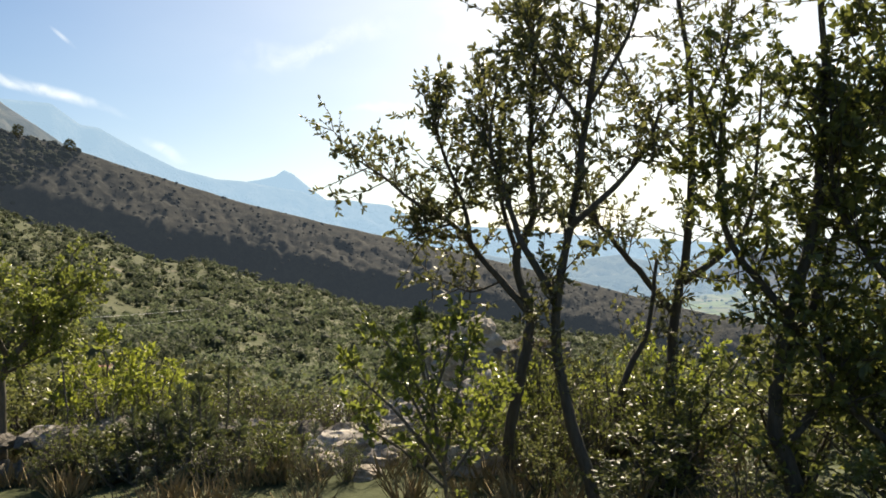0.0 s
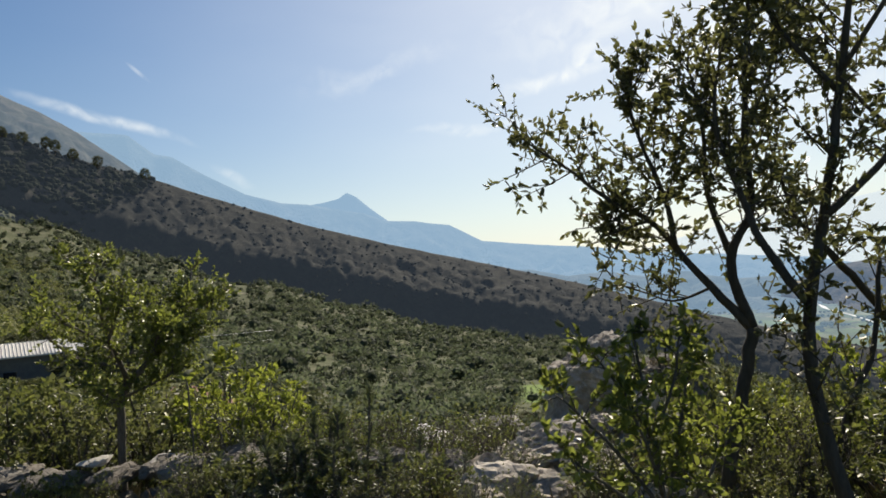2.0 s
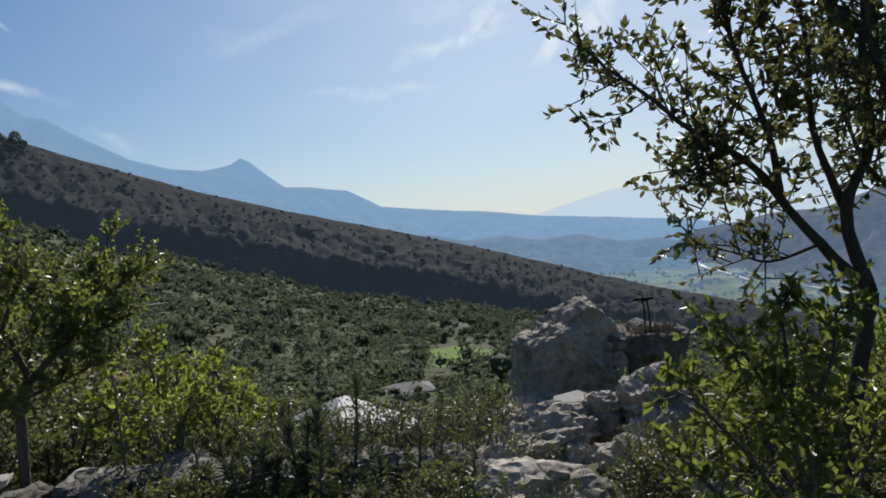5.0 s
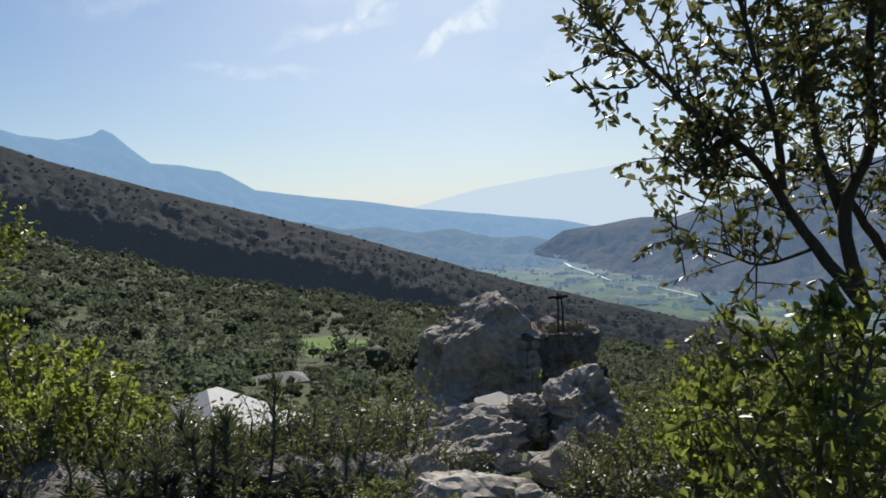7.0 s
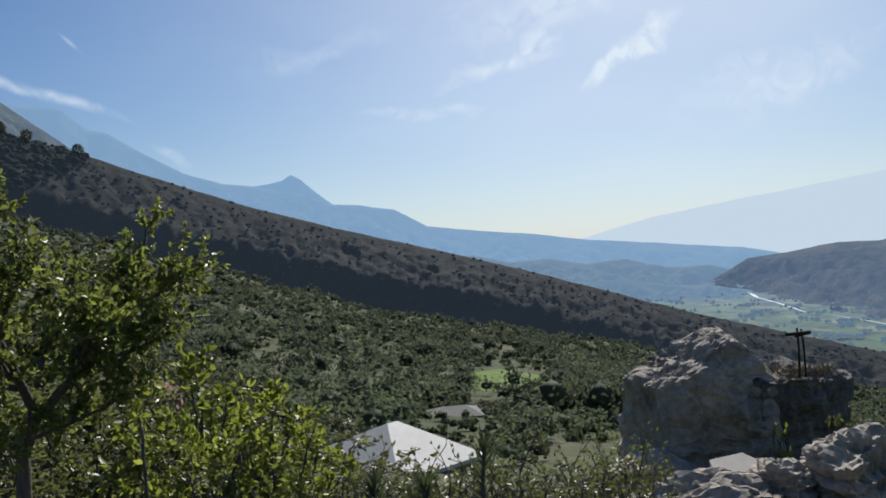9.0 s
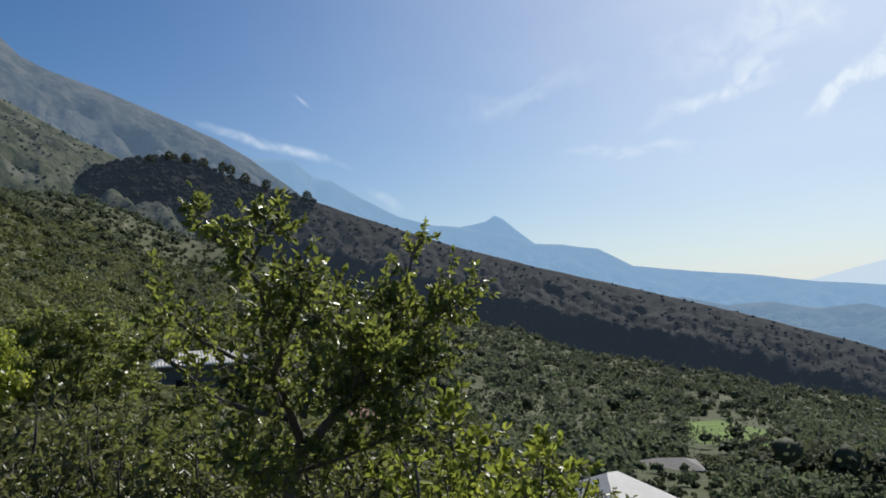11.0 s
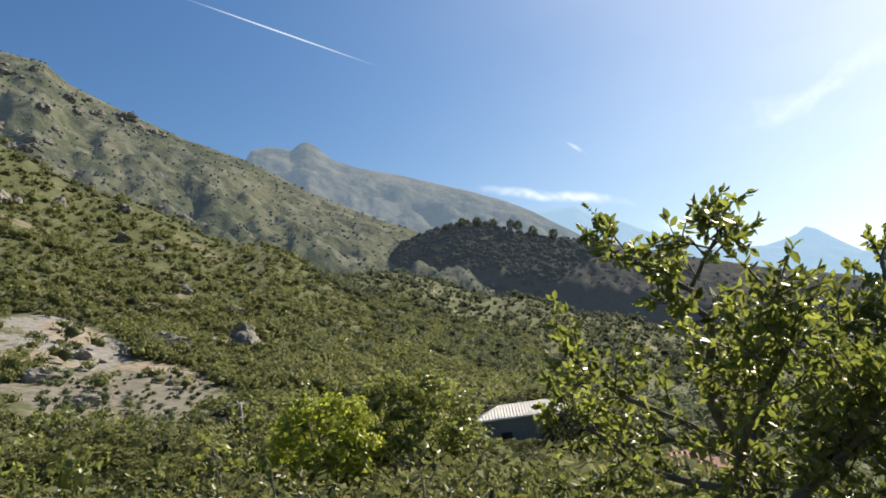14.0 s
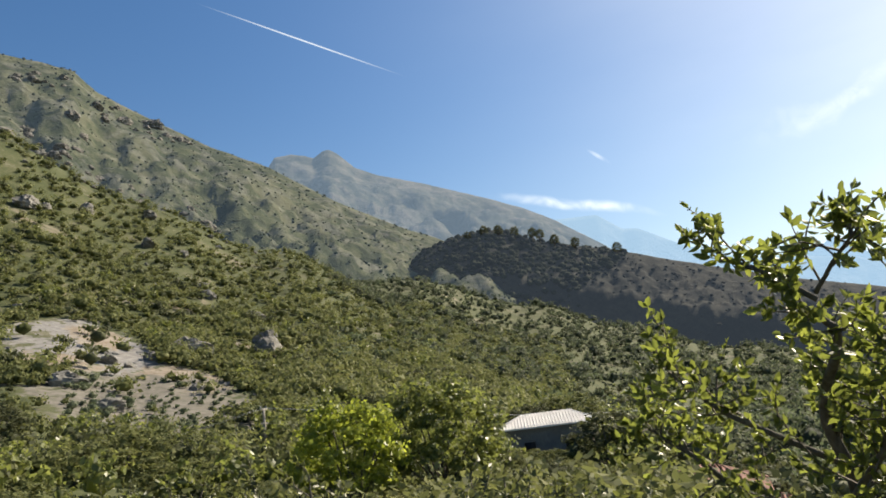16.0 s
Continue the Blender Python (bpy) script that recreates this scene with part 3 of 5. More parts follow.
def bend(path, per=4, wob=0.0, rng=random):
    """A smooth, slightly crooked path through the given points."""
    pts = [Vector(p) for p in path]
    out = []
    for i in range(len(pts) - 1):
        p0, p1, p2, p3 = pts[max(0, i - 1)], pts[i], pts[i + 1], pts[min(len(pts) - 1, i + 2)]
        for k in range(per):
            t = k / per
            q = 0.5 * (2 * p1 + (p2 - p0) * t + (2 * p0 - 5 * p1 + 4 * p2 - p3) * t * t + (3 * p1 - p0 - 3 * p2 + p3) * t ** 3)
            if wob and (i or k):
                q += Vector((rng.uniform(-wob, wob), rng.uniform(-wob, wob), rng.uniform(-wob, wob)))
            out.append(q)
    out.append(pts[-1])
    return out


def leaf_mesh(name, spots, dirs, size, mat, parent, wide=0.45, rng=None, fold=0.25, label="", kind=""):
    """Many small folded leaves in one mesh: spots and dirs are n x 3."""
    rng = rng or np.random.default_rng(1)
    n = len(spots)
    spots, dirs = np.asarray(spots, float), np.asarray(dirs, float)
    dirs /= np.linalg.norm(dirs, axis=1)[:, None] + 1e-9
    ref = rng.normal(size=(n, 3))
    side = np.cross(dirs, ref)
    side /= np.linalg.norm(side, axis=1)[:, None] + 1e-9
    nor = np.cross(side, dirs)
    ln = size * rng.uniform(0.6, 1.25, n)[:, None]
    wd = ln * wide * rng.uniform(0.8, 1.2, n)[:, None]
    droop = nor * ln * rng.uniform(-0.25, 0.25, n)[:, None]
    mid1, mid2 = spots + dirs * ln * 0.3, spots + dirs * ln * 0.68 + droop * 0.5
    verts = np.stack([spots, mid1 + side * wd * 0.5 + nor * wd * fold, mid1 - side * wd * 0.5 + nor * wd * fold,
                      mid2 + side * wd * 0.42 + nor * wd * fold, mid2 - side * wd * 0.42 + nor * wd * fold, spots + dirs * ln + droop], 1).reshape(-1, 3)
    base = (np.arange(n) * 6)[:, None]
    quads = np.concatenate([base + np.array([[0, 1, 3, 5]]), base + np.array([[0, 5, 4, 2]])], 1).reshape(-1, 4)
    return quad_mesh(name, verts, quads, mat, parent, label, kind)


def quad_mesh(name, verts, quads, mat, parent=None, label="", kind="", tris=None):
    me = bpy.data.meshes.new(name)
    me.vertices.add(len(verts))
    me.vertices.foreach_set("co", np.ascontiguousarray(verts, dtype=np.float32).ravel())
    loops, starts = quads.ravel(), np.arange(0, quads.size, 4)
    if tris is not None:
        starts = np.concatenate([starts, quads.size + np.arange(0, tris.size, 3)])
        loops = np.concatenate([loops, tris.ravel()])
    me.loops.add(len(loops))
    me.loops.foreach_set("vertex_index", np.ascontiguousarray(loops, dtype=np.int32))
    me.polygons.add(len(starts))
    me.polygons.foreach_set("loop_start", np.ascontiguousarray(starts, dtype=np.int32))
    me.update(calc_edges=True)
    me.validate()
    me.materials.append(mat)
    ob = new(name, me)
    if parent is not None:
        ob.parent = parent
    return tagged(ob, label, "", "", kind)


def ball(sub):
    """Corners and triangles of a coarse ball."""
    bm = bmesh.new()
    bmesh.ops.create_icosphere(bm, subdivisions=sub, radius=1.0)
    v = np.array([tuple(p.co) for p in bm.verts])
    f = np.array([[p.index for p in t.verts] for t in bm.faces], dtype=np.int32)
    bm.free()
    return v, f


def sprays(centres, radii, per, leaf, mat, name, label="", category="", parent=None, kind="", seed=1, low=-0.35, core=0, hug=(0.25, 0.5)):
    """Clumped foliage for bushes seen from afar: per small leaf sprays round each centre, within its radii (n x 3)."""
    rng = np.random.default_rng(seed)
    n = len(centres)
    c, r = np.repeat(np.asarray(centres, float), per, 0), np.repeat(np.asarray(radii, float), per, 0)
    lf = np.repeat(np.asarray(leaf, float), per) if np.ndim(leaf) else np.full(n * per, leaf)
    d = rng.normal(size=(n * per, 3))
    d /= np.linalg.norm(d, axis=1)[:, None]
    d[:, 2] = np.where(d[:, 2] < low, -d[:, 2], d[:, 2])
    # uneven outline: lobes
    lob = 0.66 + 0.4 * np.sin(c[:, 0] * 3.1 + d[:, 0] * 5.3) * np.cos(c[:, 1] * 2.3 + d[:, 1] * 4.7 + d[:, 2] * 3.9)
    p = c + d * r * (rng.uniform(0.4, 1.0, n * per) ** 0.5 * lob)[:, None]
    out = d + rng.normal(size=d.shape) * 0.55
    out /= np.linalg.norm(out, axis=1)[:, None]
    side = np.cross(out, rng.normal(size=d.shape))
    side /= np.linalg.norm(side, axis=1)[:, None] + 1e-9
    along = np.cross(out, side)
    ln = (lf * rng.uniform(0.6, 1.4, n * per))[:, None]
    verts = np.stack([p - along * ln * 0.5, p + side * ln * 0.34 - out * ln * 0.12, p + along * ln * 0.6, p - side * ln * 0.34 - out * ln * 0.12], 1).reshape(-1, 3)
    quads = np.arange(len(verts), dtype=np.int32).reshape(-1, 4)
    tris = None
    if core:
        bv, bf = ball(core)
        c0, r0 = np.asarray(centres, float), np.asarray(radii, float)
        jit = rng.uniform(hug[0], hug[1], (n, len(bv), 1))
        cv = (c0[:, None, :] + bv[None] * r0[:, None, :] * jit).reshape(-1, 3)
        tris = (bf[None] + (np.arange(n) * len(bv))[:, None, None]).reshape(-1, 3) + len(verts)
        verts = np.concatenate([verts, cv])
    ob = quad_mesh(name, verts, quads, mat, parent, label, kind, tris)
    if category:
        ob["category"] = category
    return ob


def leafy(limbs, seed, leaf=0.055, twigs=9, twig_len=0.32, start=0.35, leaves=11, spread=0.9):
    """Twigs and leaves off a set of limb paths: list of twig tubes, leaf spots and leaf directions."""
    rng = random.Random(seed)
    tubes, spots, dirs = [], [], []

    def rnd():
        return Vector((rng.gauss(0, 1), rng.gauss(0, 1), rng.gauss(0, 1))).normalized()

    def sprig(p, t, length, depth):
        d = (t * 0.55 + rnd() * spread + Vector((0, 0, 0.25))).normalized()
        path, q = [p], p
        for k in range(4):
            d = (d + rnd() * 0.28 + Vector((0, 0, 0.05))).normalized()
            q = q + d * length / 4
            path.append(q)
        r0 = 0.0035 + 0.006 * length
        tubes.append(tube(path[::2], [r0, r0 * 0.7, r0 * 0.3], 3, False))
        for k in range(leaves):
            f = rng.uniform(0.25, 1.0) * 4
            i = min(3, int(f))
            s = path[i].lerp(path[i + 1], f - i)
            spots.append(s)
            dirs.append((d * 0.5 + rnd() + Vector((0, 0, -0.15))))
        for k in range(2):
            spots.append(path[-1])
            dirs.append(d + rnd() * 0.6)
        if depth:
            for k in range(2):
                i = rng.randint(1, 3)
                sprig(path[i], d, length * 0.62, depth - 1)

    for path, weight in limbs:
        n = max(2, int(twigs * weight))
        for k in range(n):
            f = (start + (1 - start) * (k + rng.random()) / n) * (len(path) - 1)
            i = min(len(path) - 2, int(f))
            sprig(path[i].lerp(path[i + 1], f - i), (path[i + 1] - path[i]).normalized(), twig_len * rng.uniform(0.6, 1.3), 1)
        sprig(path[-1], (path[-1] - path[-2]).normalized(), twig_len * 0.6, 1)
    return tubes, spots, dirs


def tree(name, label, limbs, leaf_mat, bark, seed, leaf=0.055, twigs=9, twig_len=0.32, start=0.3, leaves=11, wide=0.5, group=""):
    """A tree out of limbs: (path, thick end, thin end, weight of foliage); the first is the trunk and roots in the ground."""
    rng = random.Random(seed)
    base = Vector(limbs[0][0][0])
    base.z = min(base.z, land_z(base.x, base.y)) - 0.05
    e = thing(name, base, label, "tree", group)
    crown = []
    for k, (path, r0, r1, weight) in enumerate(limbs):
        pts = [Vector(p) - base for p in path]
        if k == 0 and pts[0].z > 0.02:
            pts = [Vector((pts[0].x, pts[0].y, 0.0))] + pts
        pts = bend(pts, 4, r0 * 0.18, rng)
        n = len(pts)
        radii = [(r0 + (r1 - r0) * i / (n - 1)) * rng.uniform(0.93, 1.08) for i in range(n)]
        if k == 0:
            radii[0] *= 1.5
        v, f = tube(pts, radii, 9)
        part("trunk" if k == 0 else "limb", v, f, bark, e)
        if weight > 0:
            crown.append((pts, weight))
    tubes, spots, dirs = leafy(crown, seed + 5, leaf, twigs, twig_len, start, leaves)
    v, f = join(tubes)
    part("branchlet", v, f, bark, e)["kind"] = "stuff"
    leaf_mesh("crown", spots, dirs, leaf, leaf_mat, e, wide, np.random.default_rng(seed))
    return e


def shrub(name, label, radius, height, stems, leaf_mat, bark, seed, leaf=0.05, twigs=8, twig_len=0.25, leaves=12, wide=0.5, start=0.15):
    """A many-stemmed bush at the origin."""
    rng = random.Random(seed)
    e = thing(name, (0, 0, 0), label, "shrub", "shrubs on the slope")
    crown = []
    for k in range(stems):
        a, rr = 2.399 * k + rng.uniform(-0.4, 0.4), radius * math.sqrt((k + 0.5) / stems)
        top = Vector((math.cos(a) * rr, math.sin(a) * rr, height * (1.0 - 0.35 * (rr / radius) ** 2) * rng.uniform(0.75, 1.08)))
        mid = Vector((top.x * 0.45, top.y * 0.45, top.z * 0.5))
        pts = bend([Vector((top.x * 0.1, top.y * 0.1, 0)), mid, top], 3, 0.03, rng)
        r0 = 0.008 + 0.010 * height
        v, f = tube(pts, [r0 * (1 - 0.75 * i / (len(pts) - 1)) for i in range(len(pts))], 5)
        part("stem", v, f, bark, e)
        crown.append((pts, 1.0))
    tubes, spots, dirs = leafy(crown, seed + 3, leaf, twigs, twig_len, start, leaves)
    v, f = join(tubes)
    part("branchlet", v, f, bark, e)["kind"] = "stuff"
    if spots:
        leaf_mesh("foliage", spots, dirs, leaf, leaf_mat, e, wide, np.random.default_rng(seed))
    return e


def rock_mesh(dims, seed, sub=4, planes=9, rough=0.10, layers=0.05, faces_at=()):
    """A craggy stone: a ball cut by planes, with beds and chips."""
    rng = random.Random(seed)
    bm = bmesh.new()
    bmesh.ops.create_icosphere(bm, subdivisions=sub, radius=1.0)
    cuts = []
    for k in range(planes):
        n = Vector((rng.gauss(0, 1), rng.gauss(0, 1), rng.gauss(0, 0.8))).normalized()
        cuts.append((n, rng.uniform(0.55, 0.85)))
    if faces_at:
        cuts = [(Vector(n).normalized(), d) for n, d in faces_at]
    off = Vector((rng.uniform(0, 50), rng.uniform(0, 50), rng.uniform(0, 50)))
    for v in bm.verts:
        p = v.co * (1.35 if faces_at else 1.0)
        for n, d in cuts:
            o = p.dot(n) - d
            if o > 0:
                p -= n * o * 0.92
        q = p * 2.1 + off
        pit = 1 - abs(noise.fractal(q * 1.3, 0.8, 2.1, 5)) * 2
        p += v.co.normalized() * (rough * (noise.fractal(q, 0.85, 2.0, 6) - 0.5 * max(0.0, pit) ** 3) + layers * (noise.noise(Vector((q.x * 0.4, q.y * 0.4, q.z * 4.5))) + 0.6 * ((q.z * 1.7 + 0.35 * q.x + 0.8 * noise.noise(q * 0.7)) % 1.0 - 0.5)) + 0.35 * rough * noise.noise(q * 7.0))
        v.co = Vector((p.x * dims[0], p.y * dims[1], p.z * dims[2])) * (1.0 if faces_at else 0.5 / 0.78)
    verts = [v.co.copy() for v in bm.verts]
    faces = [tuple(v.index for v in f.verts) for f in bm.faces]
    bm.free()
    return verts, faces


def stone(name, loc, dims, seed, mat, label="", parent=None, turn=(0, 0, 0), sub=3, rough=0.10, planes=9, layers=0.05, category="rock", group="", faces_at=()):
    v, f = rock_mesh(dims, seed, sub, planes, rough, layers, faces_at)
    ob = mesh_object(name, v, f, mat, parent, smooth=False, label=label)
    ob.matrix_basis = pose(*loc, *turn)
    if parent is None:
        tagged(ob, "", category, group)
    return ob


def box(w, d, h, x=0, y=0, z=0):
    v = [Vector((x + i * w / 2, y + j * d / 2, z + k * h)) for k in (0, 1) for j in (-1, 1) for i in (-1, 1)]
    return v, [(0, 2, 3, 1), (4, 5, 7, 6), (0, 1, 5, 4), (2, 6, 7, 3), (0, 4, 6, 2), (1, 3, 7, 5)]


def plate(corners, thick):
    """A flat stone from its outline."""
    n = len(corners)
    v = [Vector((x * k, y * k, z)) for z, k in ((0, 0.96), (thick * 0.75, 1.0), (thick, 0.95)) for x, y in corners]
    f = [tuple(range(n))[::-1], tuple(2 * n + i for i in range(n))]
    for r in range(2):
        f += [(r * n + i, r * n + (i + 1) % n, (r + 1) * n + (i + 1) % n, (r + 1) * n + i) for i in range(n)]
    return v, f
# ---- trees beside the path ----
TREE_LABEL = "slender small-leaved tree with crooked grey stems"
tree("tree", "slender leaning tree with a long side limb and small leaves", [
    ([(0.36, 5.0, -0.1), (0.38, 5.0, 0.26), (0.44, 5.0, 0.56), (0.53, 5.0, 0.88), (0.60, 5.0, 1.18)], 0.046, 0.036, 0),
    ([(0.60, 5.0, 1.17), (0.40, 5.05, 1.43), (0.21, 5.05, 1.69), (0.07, 5.05, 1.86), (-0.19, 5.05, 2.03), (-0.40, 5.05, 2.23), (-0.58, 5.05, 2.36)], 0.029, 0.005, 1.5),
    ([(0.20, 5.0, 1.69), (0.16, 5.0, 2.0), (0.04, 5.0, 2.36), (-0.01, 5.0, 2.72)], 0.02, 0.006, 1.3),
    ([(0.60, 5.0, 1.18), (0.51, 5.0, 1.58), (0.66, 5.0, 1.9), (0.66, 5.0, 2.36), (0.73, 5.0, 2.98), (0.81, 5.0, 3.45)], 0.033, 0.007, 2.2),
    ([(0.54, 5.05, 1.58), (0.44, 5.1, 1.99), (0.45, 5.1, 2.41), (0.39, 5.1, 2.8)], 0.022, 0.006, 1.4),
    ([(0.07, 5.05, 1.86), (-0.08, 5.0, 1.82), (-0.22, 5.08, 1.78)], 0.010, 0.004, 0.5),
    ([(0.40, 5.05, 1.43), (0.2, 5.15, 1.36), (0.05, 5.2, 1.42)], 0.010, 0.004, 0.5),
    ([(0.66, 5.0, 2.36), (0.9, 5.2, 2.7), (1.0, 5.3, 3.1)], 0.016, 0.005, 1.0),
], M_OAK, M_BARK, 11, 0.051, 20, 0.34, 0.26, 11, 0.44, "trees beside the path")
tree("tree", TREE_LABEL, [
    ([(0.86, 4.4, -0.3), (0.84, 4.4, 0.08), (0.70, 4.4, 0.72), (0.68, 4.4, 1.22), (0.80, 4.4, 1.77), (0.95, 4.4, 2.47), (1.07, 4.4, 3.17), (1.17, 4.4, 3.7)], 0.05, 0.01, 2.2),
    ([(0.80, 4.4, 1.77), (1.1, 4.45, 2.0), (1.33, 4.5, 2.24), (1.45, 4.5, 2.51)], 0.024, 0.006, 1.1),
    ([(0.70, 4.4, 1.32), (0.51, 4.45, 1.65), (0.43, 4.5, 1.97), (0.34, 4.5, 2.33), (0.40, 4.5, 2.68)], 0.026, 0.006, 1.4),
    ([(0.93, 4.4, 2.4), (0.7, 4.5, 2.8), (0.62, 4.6, 3.2)], 0.016, 0.005, 1.0),
    ([(0.95, 4.4, 2.5), (1.2, 4.3, 2.9), (1.35, 4.3, 3.3)], 0.016, 0.005, 1.0),
], M_OAK, M_BARK, 23, 0.050, 18, 0.36, 0.36, 11, 0.44, "trees beside the path")
tree("tree", TREE_LABEL, [
    ([(1.47, 6.0, -0.59), (1.81, 6.0, 0.25), (1.93, 6.0, 1.01), (2.07, 6.0, 1.62), (2.19, 6.0, 2.72), (2.13, 6.0, 3.69), (2.11, 6.0, 4.2)], 0.062, 0.012, 2.4),
    ([(1.93, 6.0, 1.01), (1.65, 6.0, 1.41), (1.42, 6.0, 1.71), (1.29, 6.05, 1.95), (1.2, 6.1, 2.5)], 0.034, 0.006, 1.6),
    ([(2.02, 6.0, 1.29), (2.42, 6.0, 1.55), (2.63, 6.0, 1.83), (2.72, 6.0, 2.4), (2.8, 6.0, 3.0)], 0.034, 0.007, 1.7),
    ([(1.60, 5.9, -0.1), (1.30, 5.6, 0.25), (1.42, 5.6, 0.67), (1.60, 5.7, 0.92), (1.75, 5.8, 1.5)], 0.035, 0.015, 0.4),
    ([(2.15, 6.0, 2.3), (1.8, 6.1, 2.8), (1.6, 6.2, 3.4)], 0.02, 0.006, 1.4),
    ([(2.18, 6.0, 2.6), (2.5, 6.0, 3.2), (2.6, 6.0, 3.8)], 0.02, 0.006, 1.3),
], M_OAK, M_BARK, 37, 0.051, 18, 0.4, 0.3, 11, 0.44, "trees beside the path")
tree("tree", "dense leafy tree with several dark stems", [
    ([(2.02, 4.2, -0.3), (2.0, 4.2, 0.05), (1.9, 4.2, 0.62), (2.04, 4.2, 1.15), (2.25, 4.2, 1.85), (2.33, 4.2, 2.52), (2.34, 4.2, 3.3)], 0.07, 0.012, 2.4),
    ([(2.0, 4.2, 0.9), (2.3, 4.35, 1.3), (2.55, 4.5, 1.8), (2.7, 4.5, 2.4)], 0.035, 0.008, 1.8),
    ([(2.04, 4.2, 1.15), (1.8, 4.4, 1.6), (1.75, 4.4, 2.1), (1.85, 4.4, 2.7)], 0.028, 0.006, 1.7),
    ([(1.95, 4.2, 0.4), (2.4, 4.4, 0.7), (2.7, 4.6, 1.1)], 0.03, 0.008, 1.5),
    ([(2.3, 4.2, 2.0), (2.6, 4.1, 2.4), (2.8, 4.1, 3.0)], 0.02, 0.006, 1.5),
], M_SAP, M_BARK, 41, 0.056, 22, 0.4, 0.12, 13, 0.48, "trees beside the path")
tree("tree", "dense leafy tree with several dark stems", [
    ([(2.5, 3.95, -0.3), (2.45, 3.95, 0.3), (2.5, 3.95, 0.95), (2.6, 3.95, 1.7), (2.65, 3.95, 2.45), (2.7, 3.95, 3.2)], 0.06, 0.012, 2.6),
    ([(2.5, 3.95, 0.8), (2.75, 4.0, 1.3), (3.0, 4.1, 1.9)], 0.03, 0.008, 1.6),
    ([(2.52, 3.95, 1.3), (2.3, 4.1, 1.8), (2.3, 4.1, 2.4)], 0.025, 0.006, 1.6),
    ([(2.47, 3.95, 0.4), (2.2, 4.0, 0.7), (2.1, 4.1, 1.1)], 0.025, 0.006, 1.2),
], M_SAP, M_BARK, 53, 0.056, 22, 0.4, 0.1, 13, 0.48, "trees beside the path")
# the open-crowned tree behind the wall
tree("tree", "young open-crowned tree with glossy green leaves behind the wall", [
    ([(-4.62, 7.25, -1.2), (-4.60, 7.25, 0.5), (-4.56, 7.25, 0.69), (-4.52, 7.25, 0.86)], 0.042, 0.032, 0),
    ([(-4.52, 7.25, 0.86), (-4.47, 6.95, 1.2), (-4.47, 6.8, 1.45), (-4.32, 6.55, 1.66), (-4.34, 6.5, 1.74), (-4.38, 6.5, 1.78)], 0.026, 0.007, 0.55),
    ([(-4.34, 6.5, 1.80), (-4.46, 6.5, 1.90), (-4.55, 6.5, 1.96), (-4.64, 6.5, 2.03)], 0.010, 0.004, 0.3),
    ([(-4.34, 6.5, 1.82), (-4.24, 6.45, 1.92), (-4.16, 6.4, 1.98)], 0.008, 0.004, 0.3),
    ([(-4.52, 7.25, 0.81), (-4.32, 7.25, 1.0), (-4.15, 7.25, 1.15), (-3.98, 7.25, 1.41), (-3.93, 7.3, 1.62)], 0.032, 0.01, 1.2),
    ([(-3.93, 7.3, 1.62), (-3.90, 7.4, 1.78), (-3.9, 7.45, 1.88), (-3.84, 7.45, 1.95)], 0.012, 0.005, 0.15),
    ([(-4.57, 7.2, 1.0), (-4.85, 7.0, 1.12), (-5.02, 6.85, 1.32), (-5.14, 6.8, 1.42)], 0.018, 0.004, 0.6),
    ([(-4.15, 7.25, 1.15), (-3.89, 7.2, 1.18), (-3.72, 7.15, 1.27)], 0.016, 0.005, 1.0),
    ([(-3.98, 7.25, 1.41), (-3.75, 7.25, 1.5), (-3.62, 7.25, 1.58)], 0.014, 0.005, 1.0),
    ([(-4.5, 7.0, 1.1), (-4.3, 6.6, 1.3), (-4.1, 6.4, 1.5), (-4.0, 6.35, 1.62)], 0.016, 0.005, 1.3),
    ([(-4.5, 7.25, 1.0), (-4.6, 7.6, 1.3), (-4.5, 7.8, 1.6)], 0.018, 0.005, 1.3),
    ([(-4.32, 7.25, 1.0), (-4.2, 7.6, 1.3), (-4.1, 7.7, 1.6)], 0.016, 0.005, 1.2),
    ([(-4.48, 6.9, 1.25), (-4.75, 6.7, 1.45), (-4.9, 6.6, 1.62)], 0.014, 0.005, 0.5),
    ([(-4.2, 7.2, 1.1), (-4.0, 6.85, 1.25), (-3.85, 6.7, 1.4)], 0.014, 0.005, 1.1),
    ([(-4.56, 7.25, 0.7), (-4.2, 7.1, 0.82), (-3.82, 7.0, 0.98)], 0.016, 0.005, 1.1),
    ([(-4.57, 7.2, 0.66), (-4.5, 6.8, 0.78), (-4.42, 6.5, 0.98)], 0.014, 0.005, 0.9),
], M_TREE_B, M_TWIG, 67, 0.041, 25, 0.21, 0.15, 11, 0.5, "trees beside the path")

